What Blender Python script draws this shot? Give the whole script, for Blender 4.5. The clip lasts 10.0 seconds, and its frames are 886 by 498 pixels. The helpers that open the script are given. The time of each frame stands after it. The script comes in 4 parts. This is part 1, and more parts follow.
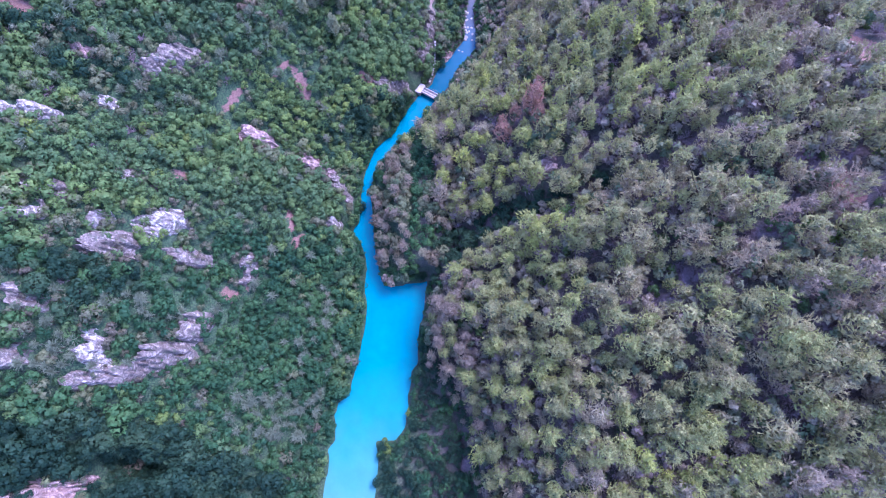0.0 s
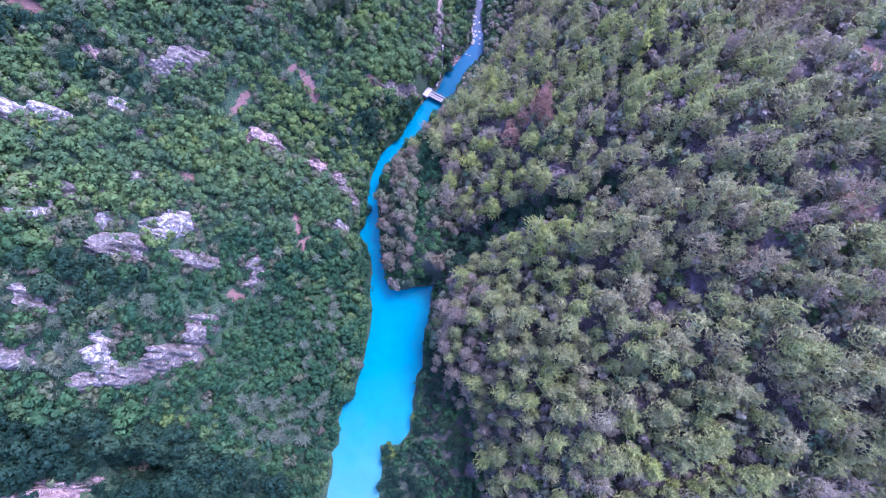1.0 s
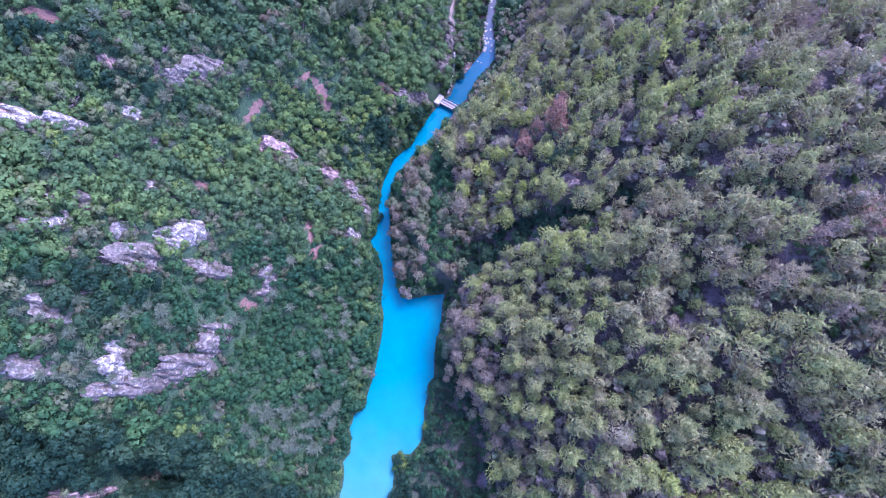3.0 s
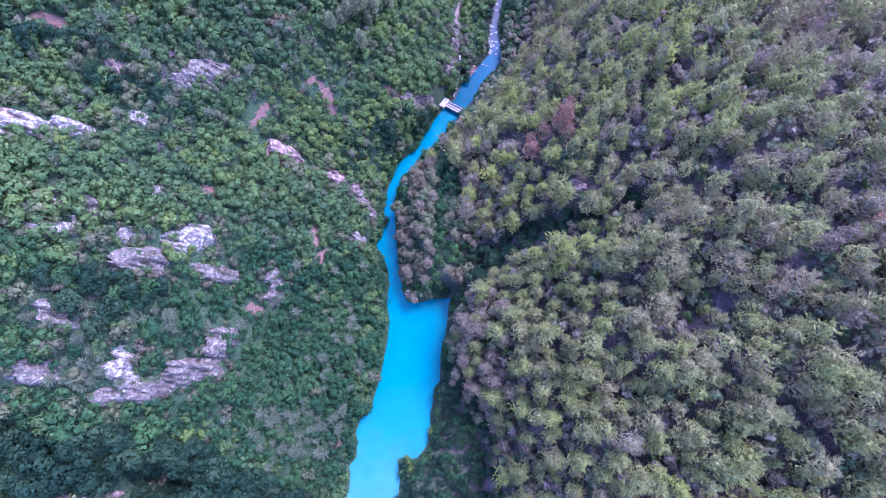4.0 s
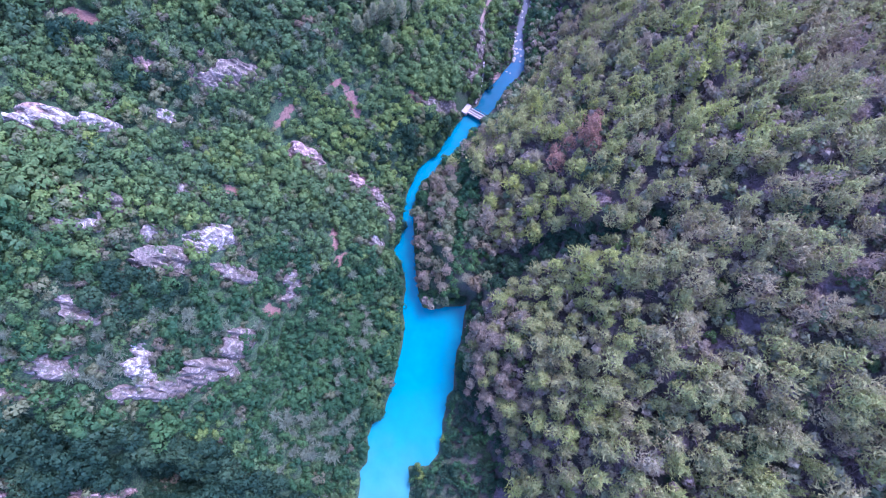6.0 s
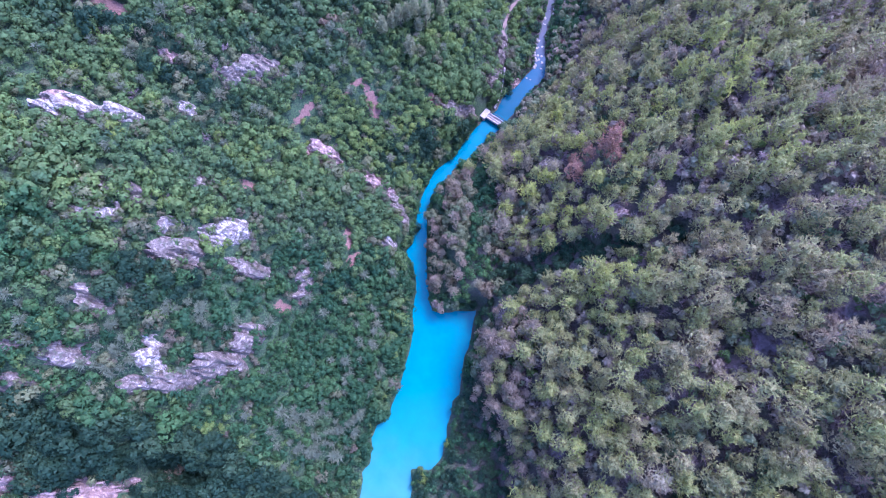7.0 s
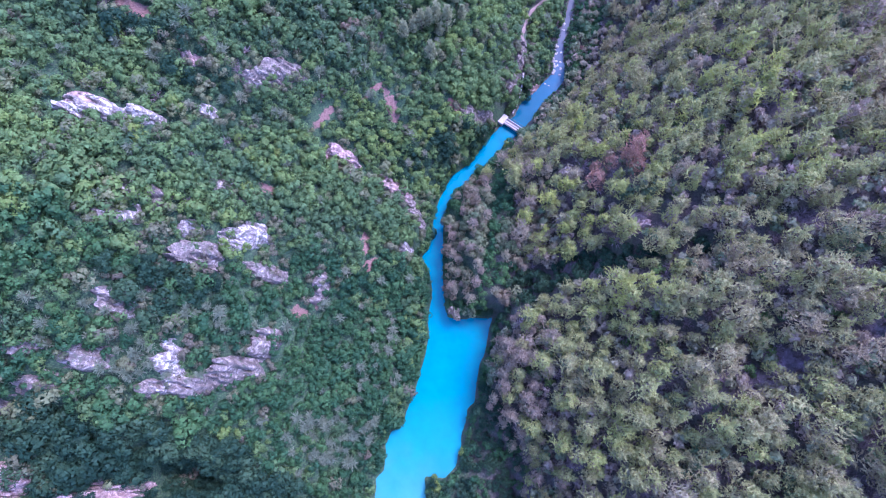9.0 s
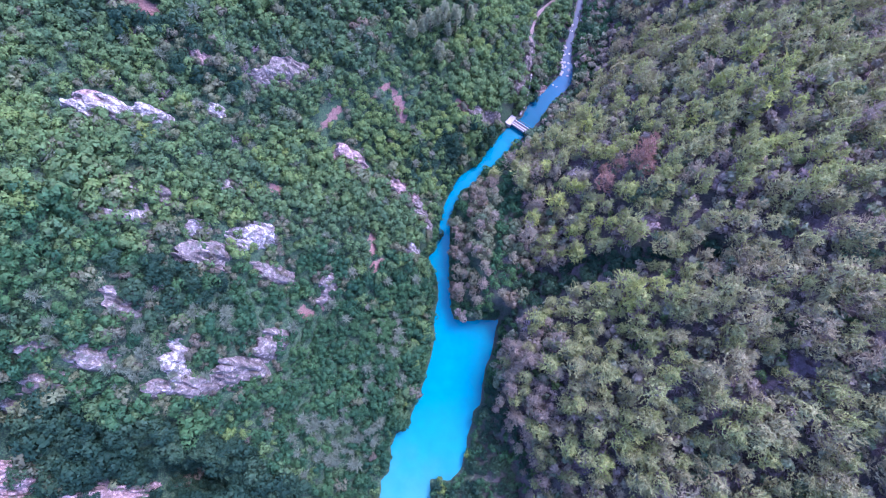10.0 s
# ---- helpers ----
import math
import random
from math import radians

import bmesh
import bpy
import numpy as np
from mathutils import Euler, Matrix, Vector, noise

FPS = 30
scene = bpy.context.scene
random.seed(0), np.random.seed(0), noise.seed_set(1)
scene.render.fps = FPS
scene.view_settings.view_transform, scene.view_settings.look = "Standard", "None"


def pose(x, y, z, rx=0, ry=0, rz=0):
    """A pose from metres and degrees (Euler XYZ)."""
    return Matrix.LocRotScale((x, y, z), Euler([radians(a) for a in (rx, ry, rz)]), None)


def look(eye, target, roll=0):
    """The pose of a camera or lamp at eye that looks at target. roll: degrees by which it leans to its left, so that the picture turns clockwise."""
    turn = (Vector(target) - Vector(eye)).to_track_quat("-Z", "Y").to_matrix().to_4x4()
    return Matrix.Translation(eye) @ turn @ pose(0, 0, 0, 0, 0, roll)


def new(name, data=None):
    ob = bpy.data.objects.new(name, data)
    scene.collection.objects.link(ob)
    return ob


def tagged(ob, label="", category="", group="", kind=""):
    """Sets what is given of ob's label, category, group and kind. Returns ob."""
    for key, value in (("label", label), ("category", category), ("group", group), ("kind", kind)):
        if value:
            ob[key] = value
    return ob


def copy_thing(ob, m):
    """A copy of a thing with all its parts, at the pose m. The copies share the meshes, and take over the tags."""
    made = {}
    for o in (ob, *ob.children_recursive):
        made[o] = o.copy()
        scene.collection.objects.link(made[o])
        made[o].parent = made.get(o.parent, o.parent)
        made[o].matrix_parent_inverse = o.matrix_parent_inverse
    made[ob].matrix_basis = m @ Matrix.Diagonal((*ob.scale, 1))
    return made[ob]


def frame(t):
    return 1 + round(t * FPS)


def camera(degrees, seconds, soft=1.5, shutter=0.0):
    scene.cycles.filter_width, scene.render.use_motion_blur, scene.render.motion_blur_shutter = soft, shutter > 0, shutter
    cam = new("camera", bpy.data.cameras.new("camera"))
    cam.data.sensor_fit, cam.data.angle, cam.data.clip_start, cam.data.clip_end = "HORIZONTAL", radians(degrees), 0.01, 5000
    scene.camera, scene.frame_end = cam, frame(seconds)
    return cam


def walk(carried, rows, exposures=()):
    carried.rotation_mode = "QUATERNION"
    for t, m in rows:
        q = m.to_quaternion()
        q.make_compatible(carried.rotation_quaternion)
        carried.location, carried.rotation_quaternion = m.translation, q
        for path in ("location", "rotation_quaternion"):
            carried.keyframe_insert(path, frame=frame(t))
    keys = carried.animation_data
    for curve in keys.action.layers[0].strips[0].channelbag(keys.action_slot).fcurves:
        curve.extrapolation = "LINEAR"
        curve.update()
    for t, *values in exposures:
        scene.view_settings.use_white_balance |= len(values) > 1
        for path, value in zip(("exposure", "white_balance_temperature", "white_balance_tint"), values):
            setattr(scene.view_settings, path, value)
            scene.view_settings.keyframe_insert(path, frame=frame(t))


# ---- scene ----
cam = camera(81.9, 10.0, soft=1.1)
PATH = [
    (0, (-0.045, -0.077, 140.4), (-0.025, 0.411, 138.461), 4.0),
    (0.5, (-0.578, 0.341, 140.403), (-0.563, 0.831, 138.464), 3.8),
    (1, (-1.209, 0.708, 140.449), (-1.196, 1.2, 138.511), 3.8),
    (1.5, (-1.799, 1.231, 140.466), (-1.789, 1.723, 138.527), 3.5),
    (2, (-2.381, 1.671, 140.482), (-2.374, 2.165, 138.544), 3.3),
    (2.5, (-3.073, 2.195, 140.452), (-3.069, 2.69, 138.515), 3.0),
    (4, (-5.013, 3.539, 140.48), (-5.017, 4.036, 138.543), 2.1),
    (4.5, (-5.837, 4.043, 140.461), (-5.843, 4.54, 138.524), 1.9),
    (5, (-6.593, 4.434, 140.39), (-6.602, 4.932, 138.453), 1.7),
    (5.5, (-7.494, 4.817, 140.319), (-7.51, 5.315, 138.382), 1.6),
    (7, (-10.329, 5.917, 140.101), (-10.38, 6.415, 138.165), 1.7),
    (7.5, (-11.364, 6.205, 140.049), (-11.42, 6.704, 138.113), 1.7),
    (8, (-12.336, 6.537, 139.968), (-12.394, 7.034, 138.032), 1.6),
    (8.5, (-13.174, 6.829, 139.751), (-13.237, 7.327, 137.815), 1.3),
    (9, (-14.19, 7.051, 139.544), (-14.254, 7.55, 137.608), 1.2),
    (9.5, (-15.079, 7.276, 139.297), (-15.147, 7.774, 137.361), 1.1),
    (10, (-15.632, 7.328, 139.022), (-15.702, 7.826, 137.086), 1.0),
]
walk(cam, [(t, look(eye, target, roll)) for t, eye, target, roll in PATH], exposures=[(0, 2.26, 5010, 43), (10, 2.26, 5010, 43)])


# ---------------------------------------------------------------- world and light
SUN_FROM = Vector((0.36, 0.42, 0.83)).normalized()
world = bpy.data.worlds.new("world")
scene.world = world
world.use_nodes = True
wn = world.node_tree
sky = wn.nodes.new("ShaderNodeTexSky")
sky.sky_type = "NISHITA"
sky.sun_disc = False
sky.sun_elevation = math.asin(SUN_FROM.z)
sky.sun_rotation = math.atan2(SUN_FROM.x, SUN_FROM.y)
sky.air_density, sky.dust_density, sky.ozone_density = 1.2, 1.5, 1.5
wn.links.new(sky.outputs[0], wn.nodes["Background"].inputs[0])
wn.nodes["Background"].inputs[1].default_value = 0.15

sun_data = bpy.data.lights.new("sun", "SUN")
sun_data.energy, sun_data.angle, sun_data.color = 1.2, radians(20), (1.0, 0.94, 0.88)
sun = new("sun", sun_data)
sun.matrix_world = look(SUN_FROM * 400, (0, 0, 0))


# ---------------------------------------------------------------- materials
class Nodes:
    """A short way to write node materials."""

    def __init__(self, name, rough=0.8, spec=0.3):
        self.mat = bpy.data.materials.new(name)
        self.mat.use_nodes = True
        self.tree = self.mat.node_tree
        self.out = self.tree.nodes["Principled BSDF"]
        self.out.inputs["Roughness"].default_value = rough
        self.out.inputs["Specular IOR Level"].default_value = spec
        self.where = self.add("ShaderNodeNewGeometry").outputs["Position"]

    def add(self, kind, **values):
        node = self.tree.nodes.new(kind)
        for key, value in values.items():
            if key in node.inputs:
                node.inputs[key].default_value = value
        return node

    def link(self, a, b):
        self.tree.links.new(a, b)
        return b

    def noise(self, scale, detail=4.0, rough=0.55, vector=None):
        node = self.add("ShaderNodeTexNoise", Scale=scale, Detail=detail, Roughness=rough)
        self.link(vector or self.where, node.inputs["Vector"])
        return node.outputs["Fac"]

    def ramp(self, fac, stops, ease="LINEAR"):
        node = self.add("ShaderNodeValToRGB")
        node.color_ramp.interpolation = ease
        marks = node.color_ramp.elements
        while len(marks) < len(stops):
            marks.new(0.5)
        for mark, (place, colour) in zip(marks, stops):
            mark.position = place
            mark.color = (*colour, 1)
        self.link(fac, node.inputs[0])
        return node.outputs[0]

    def mix(self, fac, a, b, how="MIX"):
        node = self.add("ShaderNodeMix")
        node.data_type, node.blend_type = "RGBA", how
        for value, socket in ((fac, node.inputs[0]), (a, node.inputs[6]), (b, node.inputs[7])):
            if isinstance(value, (int, float)):
                socket.default_value = value
            elif isinstance(value, tuple):
                socket.default_value = (*value, 1)
            else:
                self.link(value, socket)
        return node.outputs[2]

    def math(self, how, a, b=0.0, clamp=False):
        node = self.add("ShaderNodeMath")
        node.operation, node.use_clamp = how, clamp
        for value, socket in ((a, node.inputs[0]), (b, node.inputs[1])):
            if isinstance(value, (int, float)):
                socket.default_value = value
            else:
                self.link(value, socket)
        return node.outputs[0]

    def span(self, value, low, high, a=0.0, b=1.0):
        node = self.add("ShaderNodeMapRange", **{"From Min": low, "From Max": high, "To Min": a, "To Max": b})
        self.link(value, node.inputs["Value"])
        return node.outputs[0]

    def axis(self, which):
        node = self.add("ShaderNodeSeparateXYZ")
        self.link(self.where, node.inputs[0])
        return node.outputs[which]

    def done(self, colour, bump=None, strength=0.5, distance=0.2):
        if isinstance(colour, tuple):
            self.out.inputs["Base Color"].default_value = (*colour, 1)
        else:
            self.link(colour, self.out.inputs["Base Color"])
        if bump is not None:
            node = self.add("ShaderNodeBump", Strength=strength, Distance=distance)
            self.link(bump, node.inputs["Height"])
            self.link(node.outputs[0], self.out.inputs["Normal"])
        return self.mat


def leaf_material(name, stops, rough=0.6, patch=0.02, sway=0.45):
    """Foliage: a tone for each plant, drift over the slope, and a little change from leaf clump to leaf clump."""
    n = Nodes(name, rough, 0.12)
    attribute = n.add("ShaderNodeAttribute")
    attribute.attribute_name = "tone"
    own = n.math("ADD", attribute.outputs["Fac"], n.add("ShaderNodeObjectInfo").outputs["Random"])
    own = n.math("FRACT", own)
    drift = n.span(n.noise(patch, 3), 0.37, 0.63)
    tone = n.math("ADD", n.math("MULTIPLY", own, 1 - sway), n.math("MULTIPLY", drift, sway))
    colour = n.ramp(tone, stops)
    island = n.tree.nodes["Geometry"].outputs["Random Per Island"]
    value = n.span(island, 0, 1, 0.76, 1.24)
    hsv = n.add("ShaderNodeHueSaturation")
    n.link(value, hsv.inputs["Value"])
    n.link(n.span(island, 0, 1, 0.485, 0.515), hsv.inputs["Hue"])
    n.link(colour, hsv.inputs["Color"])
    n.done(hsv.outputs[0])
    glow = n.add("ShaderNodeBsdfTranslucent")
    n.link(hsv.outputs[0], glow.inputs[0])
    both = n.add("ShaderNodeMixShader")
    both.inputs[0].default_value = 0.34
    n.link(n.out.outputs[0], both.inputs[1])
    n.link(glow.outputs[0], both.inputs[2])
    n.link(both.outputs[0], n.tree.nodes["Material Output"].inputs[0])
    return n.mat


PINE = leaf_material("pine_needles", [
    (0.0, (0.265, 0.205, 0.150)), (0.18, (0.28, 0.25, 0.138)), (0.5, (0.275, 0.282, 0.118)),
    (0.85, (0.288, 0.308, 0.106)), (1.0, (0.345, 0.365, 0.096))])
DRY_PINE = leaf_material("greyish_pine_needles", [
    (0.0, (0.25, 0.18, 0.152)), (0.5, (0.265, 0.218, 0.16)), (1.0, (0.255, 0.245, 0.145))])
BROAD = leaf_material("broad_leaves", [
    (0.0, (0.042, 0.082, 0.046)), (0.25, (0.076, 0.134, 0.060)), (0.6, (0.108, 0.172, 0.062)),
    (0.85, (0.145, 0.212, 0.064)), (1.0, (0.195, 0.255, 0.066))], patch=0.04, sway=0.5)
# Evergreen green, darkened so the colour also carries the shade of hollows.
DARK_BROAD = leaf_material("evergreen_leaves_with_shade", [
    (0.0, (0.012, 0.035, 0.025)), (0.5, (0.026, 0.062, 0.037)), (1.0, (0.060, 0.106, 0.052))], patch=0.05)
FRESH = leaf_material("fresh_green_leaves", [
    (0.0, (0.024, 0.070, 0.038)), (0.5, (0.042, 0.104, 0.046)), (1.0, (0.076, 0.150, 0.054))], patch=0.05)
YELLOW = leaf_material("yellow_leaves", [(0.0, (0.10, 0.165, 0.05)), (1.0, (0.18, 0.225, 0.055))])
RUSSET = leaf_material("russet_leaves", [(0.0, (0.16, 0.112, 0.085)), (0.4, (0.185, 0.15, 0.10)), (0.65, (0.15, 0.165, 0.09)), (1.0, (0.09, 0.135, 0.07))])
CONIFER = leaf_material("grey_green_needles", [(0.0, (0.22, 0.245, 0.14)), (1.0, (0.30, 0.315, 0.18))])
DEAD = leaf_material("dead_red_needles", [(0.0, (0.24, 0.12, 0.095)), (1.0, (0.32, 0.19, 0.14))])
STAR = leaf_material("pale_pine_needles", [(0.0, (0.13, 0.16, 0.11)), (0.6, (0.175, 0.205, 0.135)), (1.0, (0.24, 0.235, 0.165))])
UNDER = leaf_material("low_bush_leaves", [(0.0, (0.26, 0.195, 0.19)), (0.35, (0.25, 0.21, 0.16)), (0.7, (0.16, 0.19, 0.11)), (1.0, (0.085, 0.15, 0.08))], patch=0.06)
OLIVE = leaf_material("olive_leaves", [(0.0, (0.145, 0.12, 0.095)), (0.35, (0.14, 0.142, 0.09)), (0.7, (0.145, 0.165, 0.085)), (1.0, (0.19, 0.205, 0.095))])
TWIGS = leaf_material("dry_twigs", [(0.0, (0.165, 0.125, 0.135)), (0.6, (0.255, 0.20, 0.22)), (1.0, (0.35, 0.295, 0.325))], 0.8)


def bark_material():
    n = Nodes("bark", 0.9, 0.2)
    grain = n.noise(9.0, 6)
    return n.done(n.ramp(grain, [(0.3, (0.05, 0.036, 0.03)), (0.7, (0.15, 0.11, 0.09))]), grain, 0.6, 0.05)


def soil_material():
    """The slopes' ground: mauve-brown litter on the pine side, dark undergrowth on the leafy side, bare red scars by stain."""
    n = Nodes("slope_soil", 0.95, 0.15)
    coarse, fine = n.noise(0.12, 6, 0.65), n.noise(2.4, 8, 0.72)
    litter = n.ramp(coarse, [(0.38, (0.07, 0.062, 0.058)), (0.55, (0.125, 0.098, 0.102)), (0.7, (0.23, 0.165, 0.19))])
    clumps = n.add("ShaderNodeTexVoronoi", Scale=2.6)
    n.link(n.where, clumps.inputs["Vector"])
    green = n.ramp(n.math("SUBTRACT", n.math("ADD", fine, 0.25), n.math("MULTIPLY", clumps.outputs["Distance"], 0.8)),
                   [(0.12, (0.026, 0.055, 0.033)), (0.35, (0.052, 0.10, 0.05)), (0.6, (0.09, 0.145, 0.066))])
    leafy = n.math("ADD", n.span(n.axis(0), -14, 4, 1.15, 0.2), n.span(n.noise(0.22, 4), 0.35, 0.65, -0.3, 0.3), True)
    colour = n.mix(leafy, litter, green)
    colour = n.mix(n.span(fine, 0.46, 0.60, 0.0, 0.6), colour, (0.03, 0.028, 0.032))
    bare = n.add("ShaderNodeAttribute")
    bare.attribute_name = "bare"
    red = n.ramp(fine, [(0.30, (0.11, 0.06, 0.052)), (0.52, (0.22, 0.125, 0.108)), (0.75, (0.34, 0.20, 0.18))])
    dried = n.add("ShaderNodeAttribute")
    dried.attribute_name = "dry"
    lilac = n.ramp(fine, [(0.35, (0.17, 0.12, 0.155)), (0.55, (0.32, 0.235, 0.30)), (0.7, (0.44, 0.35, 0.42))])
    colour = n.mix(n.math("MULTIPLY", dried.outputs["Fac"], n.span(n.noise(0.5, 6, 0.7), 0.35, 0.6), True), colour, lilac)
    exposed = n.math("ADD", bare.outputs["Fac"], n.span(n.noise(0.9, 7, 0.7), 0.3, 0.7, -0.65, 0.35))
    colour = n.mix(n.span(exposed, 0.35, 0.6), colour, red)
    return n.done(colour, fine, 0.9, 0.35)


def rock_material(name, pale, mid, dark, bleached):
    """Layered rock: mauve weathered faces with bleached ledges that follow the beds; bleached is the share of pale ledges."""
    n = Nodes(name, 0.85, 0.25)
    beds = n.add("ShaderNodeMapping")
    beds.inputs["Scale"].default_value = (0.32, 1.25, 1.9)
    n.link(n.where, beds.inputs["Vector"])
    layer = n.noise(0.9, 7, 0.68, beds.outputs[0])
    fine = n.noise(3.4, 8, 0.74, beds.outputs[0])
    grain = n.math("ADD", n.math("MULTIPLY", layer, 0.74), n.math("MULTIPLY", fine, 0.26))
    edge = 0.62 - 0.22 * bleached
    colour = n.ramp(grain, [(edge - 0.16, dark), (edge - 0.06, mid), (edge + 0.03, pale)])
    seam = n.noise(1.3, 6, 0.65)
    crack = n.span(n.math("ABSOLUTE", n.math("SUBTRACT", seam, 0.5)), 0.0, 0.02, 1.0, 0.0)
    colour = n.mix(n.math("MULTIPLY", crack, 0.55, True), colour, (0.05, 0.04, 0.05))
    colour = n.mix(n.span(n.noise(0.7, 6, 0.68), 0.56, 0.62, 0, 0.7), colour, (0.07, 0.085, 0.055))
    return n.done(colour, n.math("SUBTRACT", grain, n.math("MULTIPLY", crack, 0.4)), 0.55, 0.25)


def water_material():
    """Milky turquoise pool: pale where it is shallow downstream, deep blue past the footbridge, grey where it runs over stones."""
    n = Nodes("turquoise_water", 0.08, 0.14)
    along = n.math("ADD", n.axis(1), n.span(n.noise(0.12, 3), 0, 1, -9, 9))
    colour = n.ramp(n.span(along, -40, 140), [
        (0.0, (0.09, 0.22, 0.20)), (0.10, (0.045, 0.198, 0.205)), (0.17, (0.012, 0.182, 0.212)), (0.27, (0.0, 0.168, 0.215)),
        (0.48, (0.0, 0.155, 0.225)), (0.665, (0.0, 0.14, 0.20)), (0.70, (0.002, 0.07, 0.115)), (0.77, (0.012, 0.08, 0.14)),
        (0.82, (0.06, 0.085, 0.13)), (0.88, (0.075, 0.08, 0.10)), (1.0, (0.075, 0.08, 0.095))])
    cloud = n.span(n.noise(0.3, 4), 0.3, 0.7, 0.93, 1.07)
    hsv = n.add("ShaderNodeHueSaturation")
    n.link(cloud, hsv.inputs["Value"])
    n.link(colour, hsv.inputs["Color"])
    return n.done(hsv.outputs[0], n.noise(1.4, 3), 0.03, 0.1)


def plain_material(name, low, high, scale=2.0, rough=0.85):
    n = Nodes(name, rough, 0.3)
    grain = n.noise(scale, 6, 0.6)
    return n.done(n.ramp(grain, [(0.3, low), (0.7, high)]), grain, 0.4, 0.05)


BARK = bark_material()
SOIL = soil_material()
LIMESTONE = rock_material("pale_limestone", (0.60, 0.56, 0.53), (0.25, 0.21, 0.20), (0.115, 0.095, 0.09), 0.24)
MAUVE_ROCK = rock_material("mauve_weathered_rock", (0.40, 0.34, 0.32), (0.18, 0.144, 0.13), (0.09, 0.074, 0.066), 0.18)
PINK_ROCK = rock_material("pink_earthy_rock", (0.52, 0.38, 0.36), (0.275, 0.18, 0.166), (0.13, 0.086, 0.08), 0.28)
WATER = water_material()
STONE = plain_material("pale_river_stone", (0.15, 0.135, 0.135), (0.40, 0.365, 0.365), 2.5)
CONCRETE = plain_material("pale_concrete", (0.32, 0.275, 0.275), (0.50, 0.44, 0.44), 3.0)
DECK = plain_material("dark_walkway", (0.13, 0.115, 0.12), (0.26, 0.235, 0.24), 2.0)
DARK_METAL = plain_material("dark_metal", (0.06, 0.055, 0.06), (0.13, 0.11, 0.12), 5.0, 0.6)
TRACK = plain_material("dirt_track", (0.17, 0.12, 0.11), (0.27, 0.19, 0.175), 0.9)


# ---------------------------------------------------------------- the shape of the gorge
# the valley's axis: y and x
AXIS_Y = (-25, 0, 20, 35, 50, 60, 75, 90, 105, 120, 140)
AXIS_X = (-19, -14, -12, -18, -20.5, -19, -9, 1, 8, 9.5, 12)
# rises in metres at these distances from the axis (columns) and these y (rows)
WEST_U = (4, 10, 20, 34, 52, 75)
WEST_Y = (-25, 0, 20, 35, 50, 65, 85, 105, 125)
WEST = ((-2, -3, 7, 22, 27, 34), (2, 1, 8, 16, 36, 53), (4, 3, 8, 16, 36, 61), (4, 9, 16, 27, 43, 60), (5, 12, 19, 27, 43, 56),
        (4, 11, 16, 26, 42, 53), (1, 11, 19, 28, 38, 51), (2, 5, 18, 29, 37, 49), (2, -2, 9, 27, 37, 47))
EAST_U = (4, 9, 15, 22, 32, 44, 58, 76)
EAST_Y = (-25, -8, 5, 18, 29, 40, 52, 66, 85, 105, 125)
EAST = ((3, -1, -4, -2, 13, 38, 42, 42), (4, 3, 3, 8, 24, 40, 45, 51), (4, 7, 13, 21, 31, 40, 49, 59), (4, 10, 19, 26, 33, 44, 50, 61),
        (6, 12, 17, 20, 30, 42, 52, 60), (7, 14, 17, 16, 26, 37, 50, 59), (7, 13, 16, 19, 28, 37, 48, 59), (3, 8, 16, 25, 33, 43, 51, 57),
        (1, 6, 17, 29, 39, 50, 52, 50), (1, 5, 16, 29, 42, 53, 53, 45), (1, 4, 14, 27, 44, 55, 53, 42))
BANK_WEST = ((-34, -400), (-32, -120), (-29, -50), (-26.3, -22.7), (-26.6, -18.7), (-24.9, -16), (-25.7, -10.4), (-24.8, -7.3), (-22.2, -5), (-21.6, 0),
             (-20.7, 3.7), (-20, 8.2), (-19.3, 14.2), (-19.2, 18), (-20.3, 24), (-19.8, 28.8), (-20.7, 32.6), (-22.2, 36.4), (-24.8, 39.6),
             (-22.9, 42.2), (-22.9, 48.8), (-22.7, 52.2), (-22.6, 55.8), (-21.5, 59.8), (-19.8, 64.8), (-16.8, 68.2), (-14.3, 70.4), (-12.8, 74.2),
             (-10.6, 78.2), (-8, 82.6), (-3.4, 87.4), (-2.3, 91.6), (-0.7, 95.4), (2.2, 98), (5.1, 101.6), (6.5, 104.2), (6.4, 108.4), (6.4, 112),
             (7.2, 115.7), (7.6, 119.9), (8.4, 123.6), (8.9, 128), (9.8, 140), (14, 170), (40, 420))
BANK_EAST = ((-20, -400), (-17, -120), (-15, -50), (-13.7, -20.8), (-14.4, -16.5), (-12.5, -16.6), (-9, -15.9), (-7.3, -13), (-6.5, -8.8), (-6.6, -4.7),
             (-5.8, -1.5), (-5.9, 1.7), (-4.3, 3.4), (-4.6, 7), (-4.3, 12.9), (-3.1, 16.8), (-2.9, 22.9), (-2.6, 25.9), (-7.5, 25.2), (-10.5, 24.4),
             (-14.4, 24.2), (-15.5, 26.3), (-17.2, 34), (-18.5, 41.9), (-19.5, 50.1), (-19.4, 55.3), (-17.6, 59.7), (-15.2, 62.6), (-12.9, 67.4),
             (-9.2, 70.8), (-6.5, 75.7), (-2.9, 79.9), (1.6, 86.6), (3.3, 90.7), (6.8, 96.4), (9.0, 99), (10.7, 102.9), (9.7, 107.8), (9.2, 111.1),
             (9.2, 114.9), (9.7, 120.2), (10.3, 123.9), (10.8, 128.2), (12.2, 140), (18, 170), (44, 420))
OUTLINE = np.array(BANK_WEST + BANK_EAST[::-1], float)


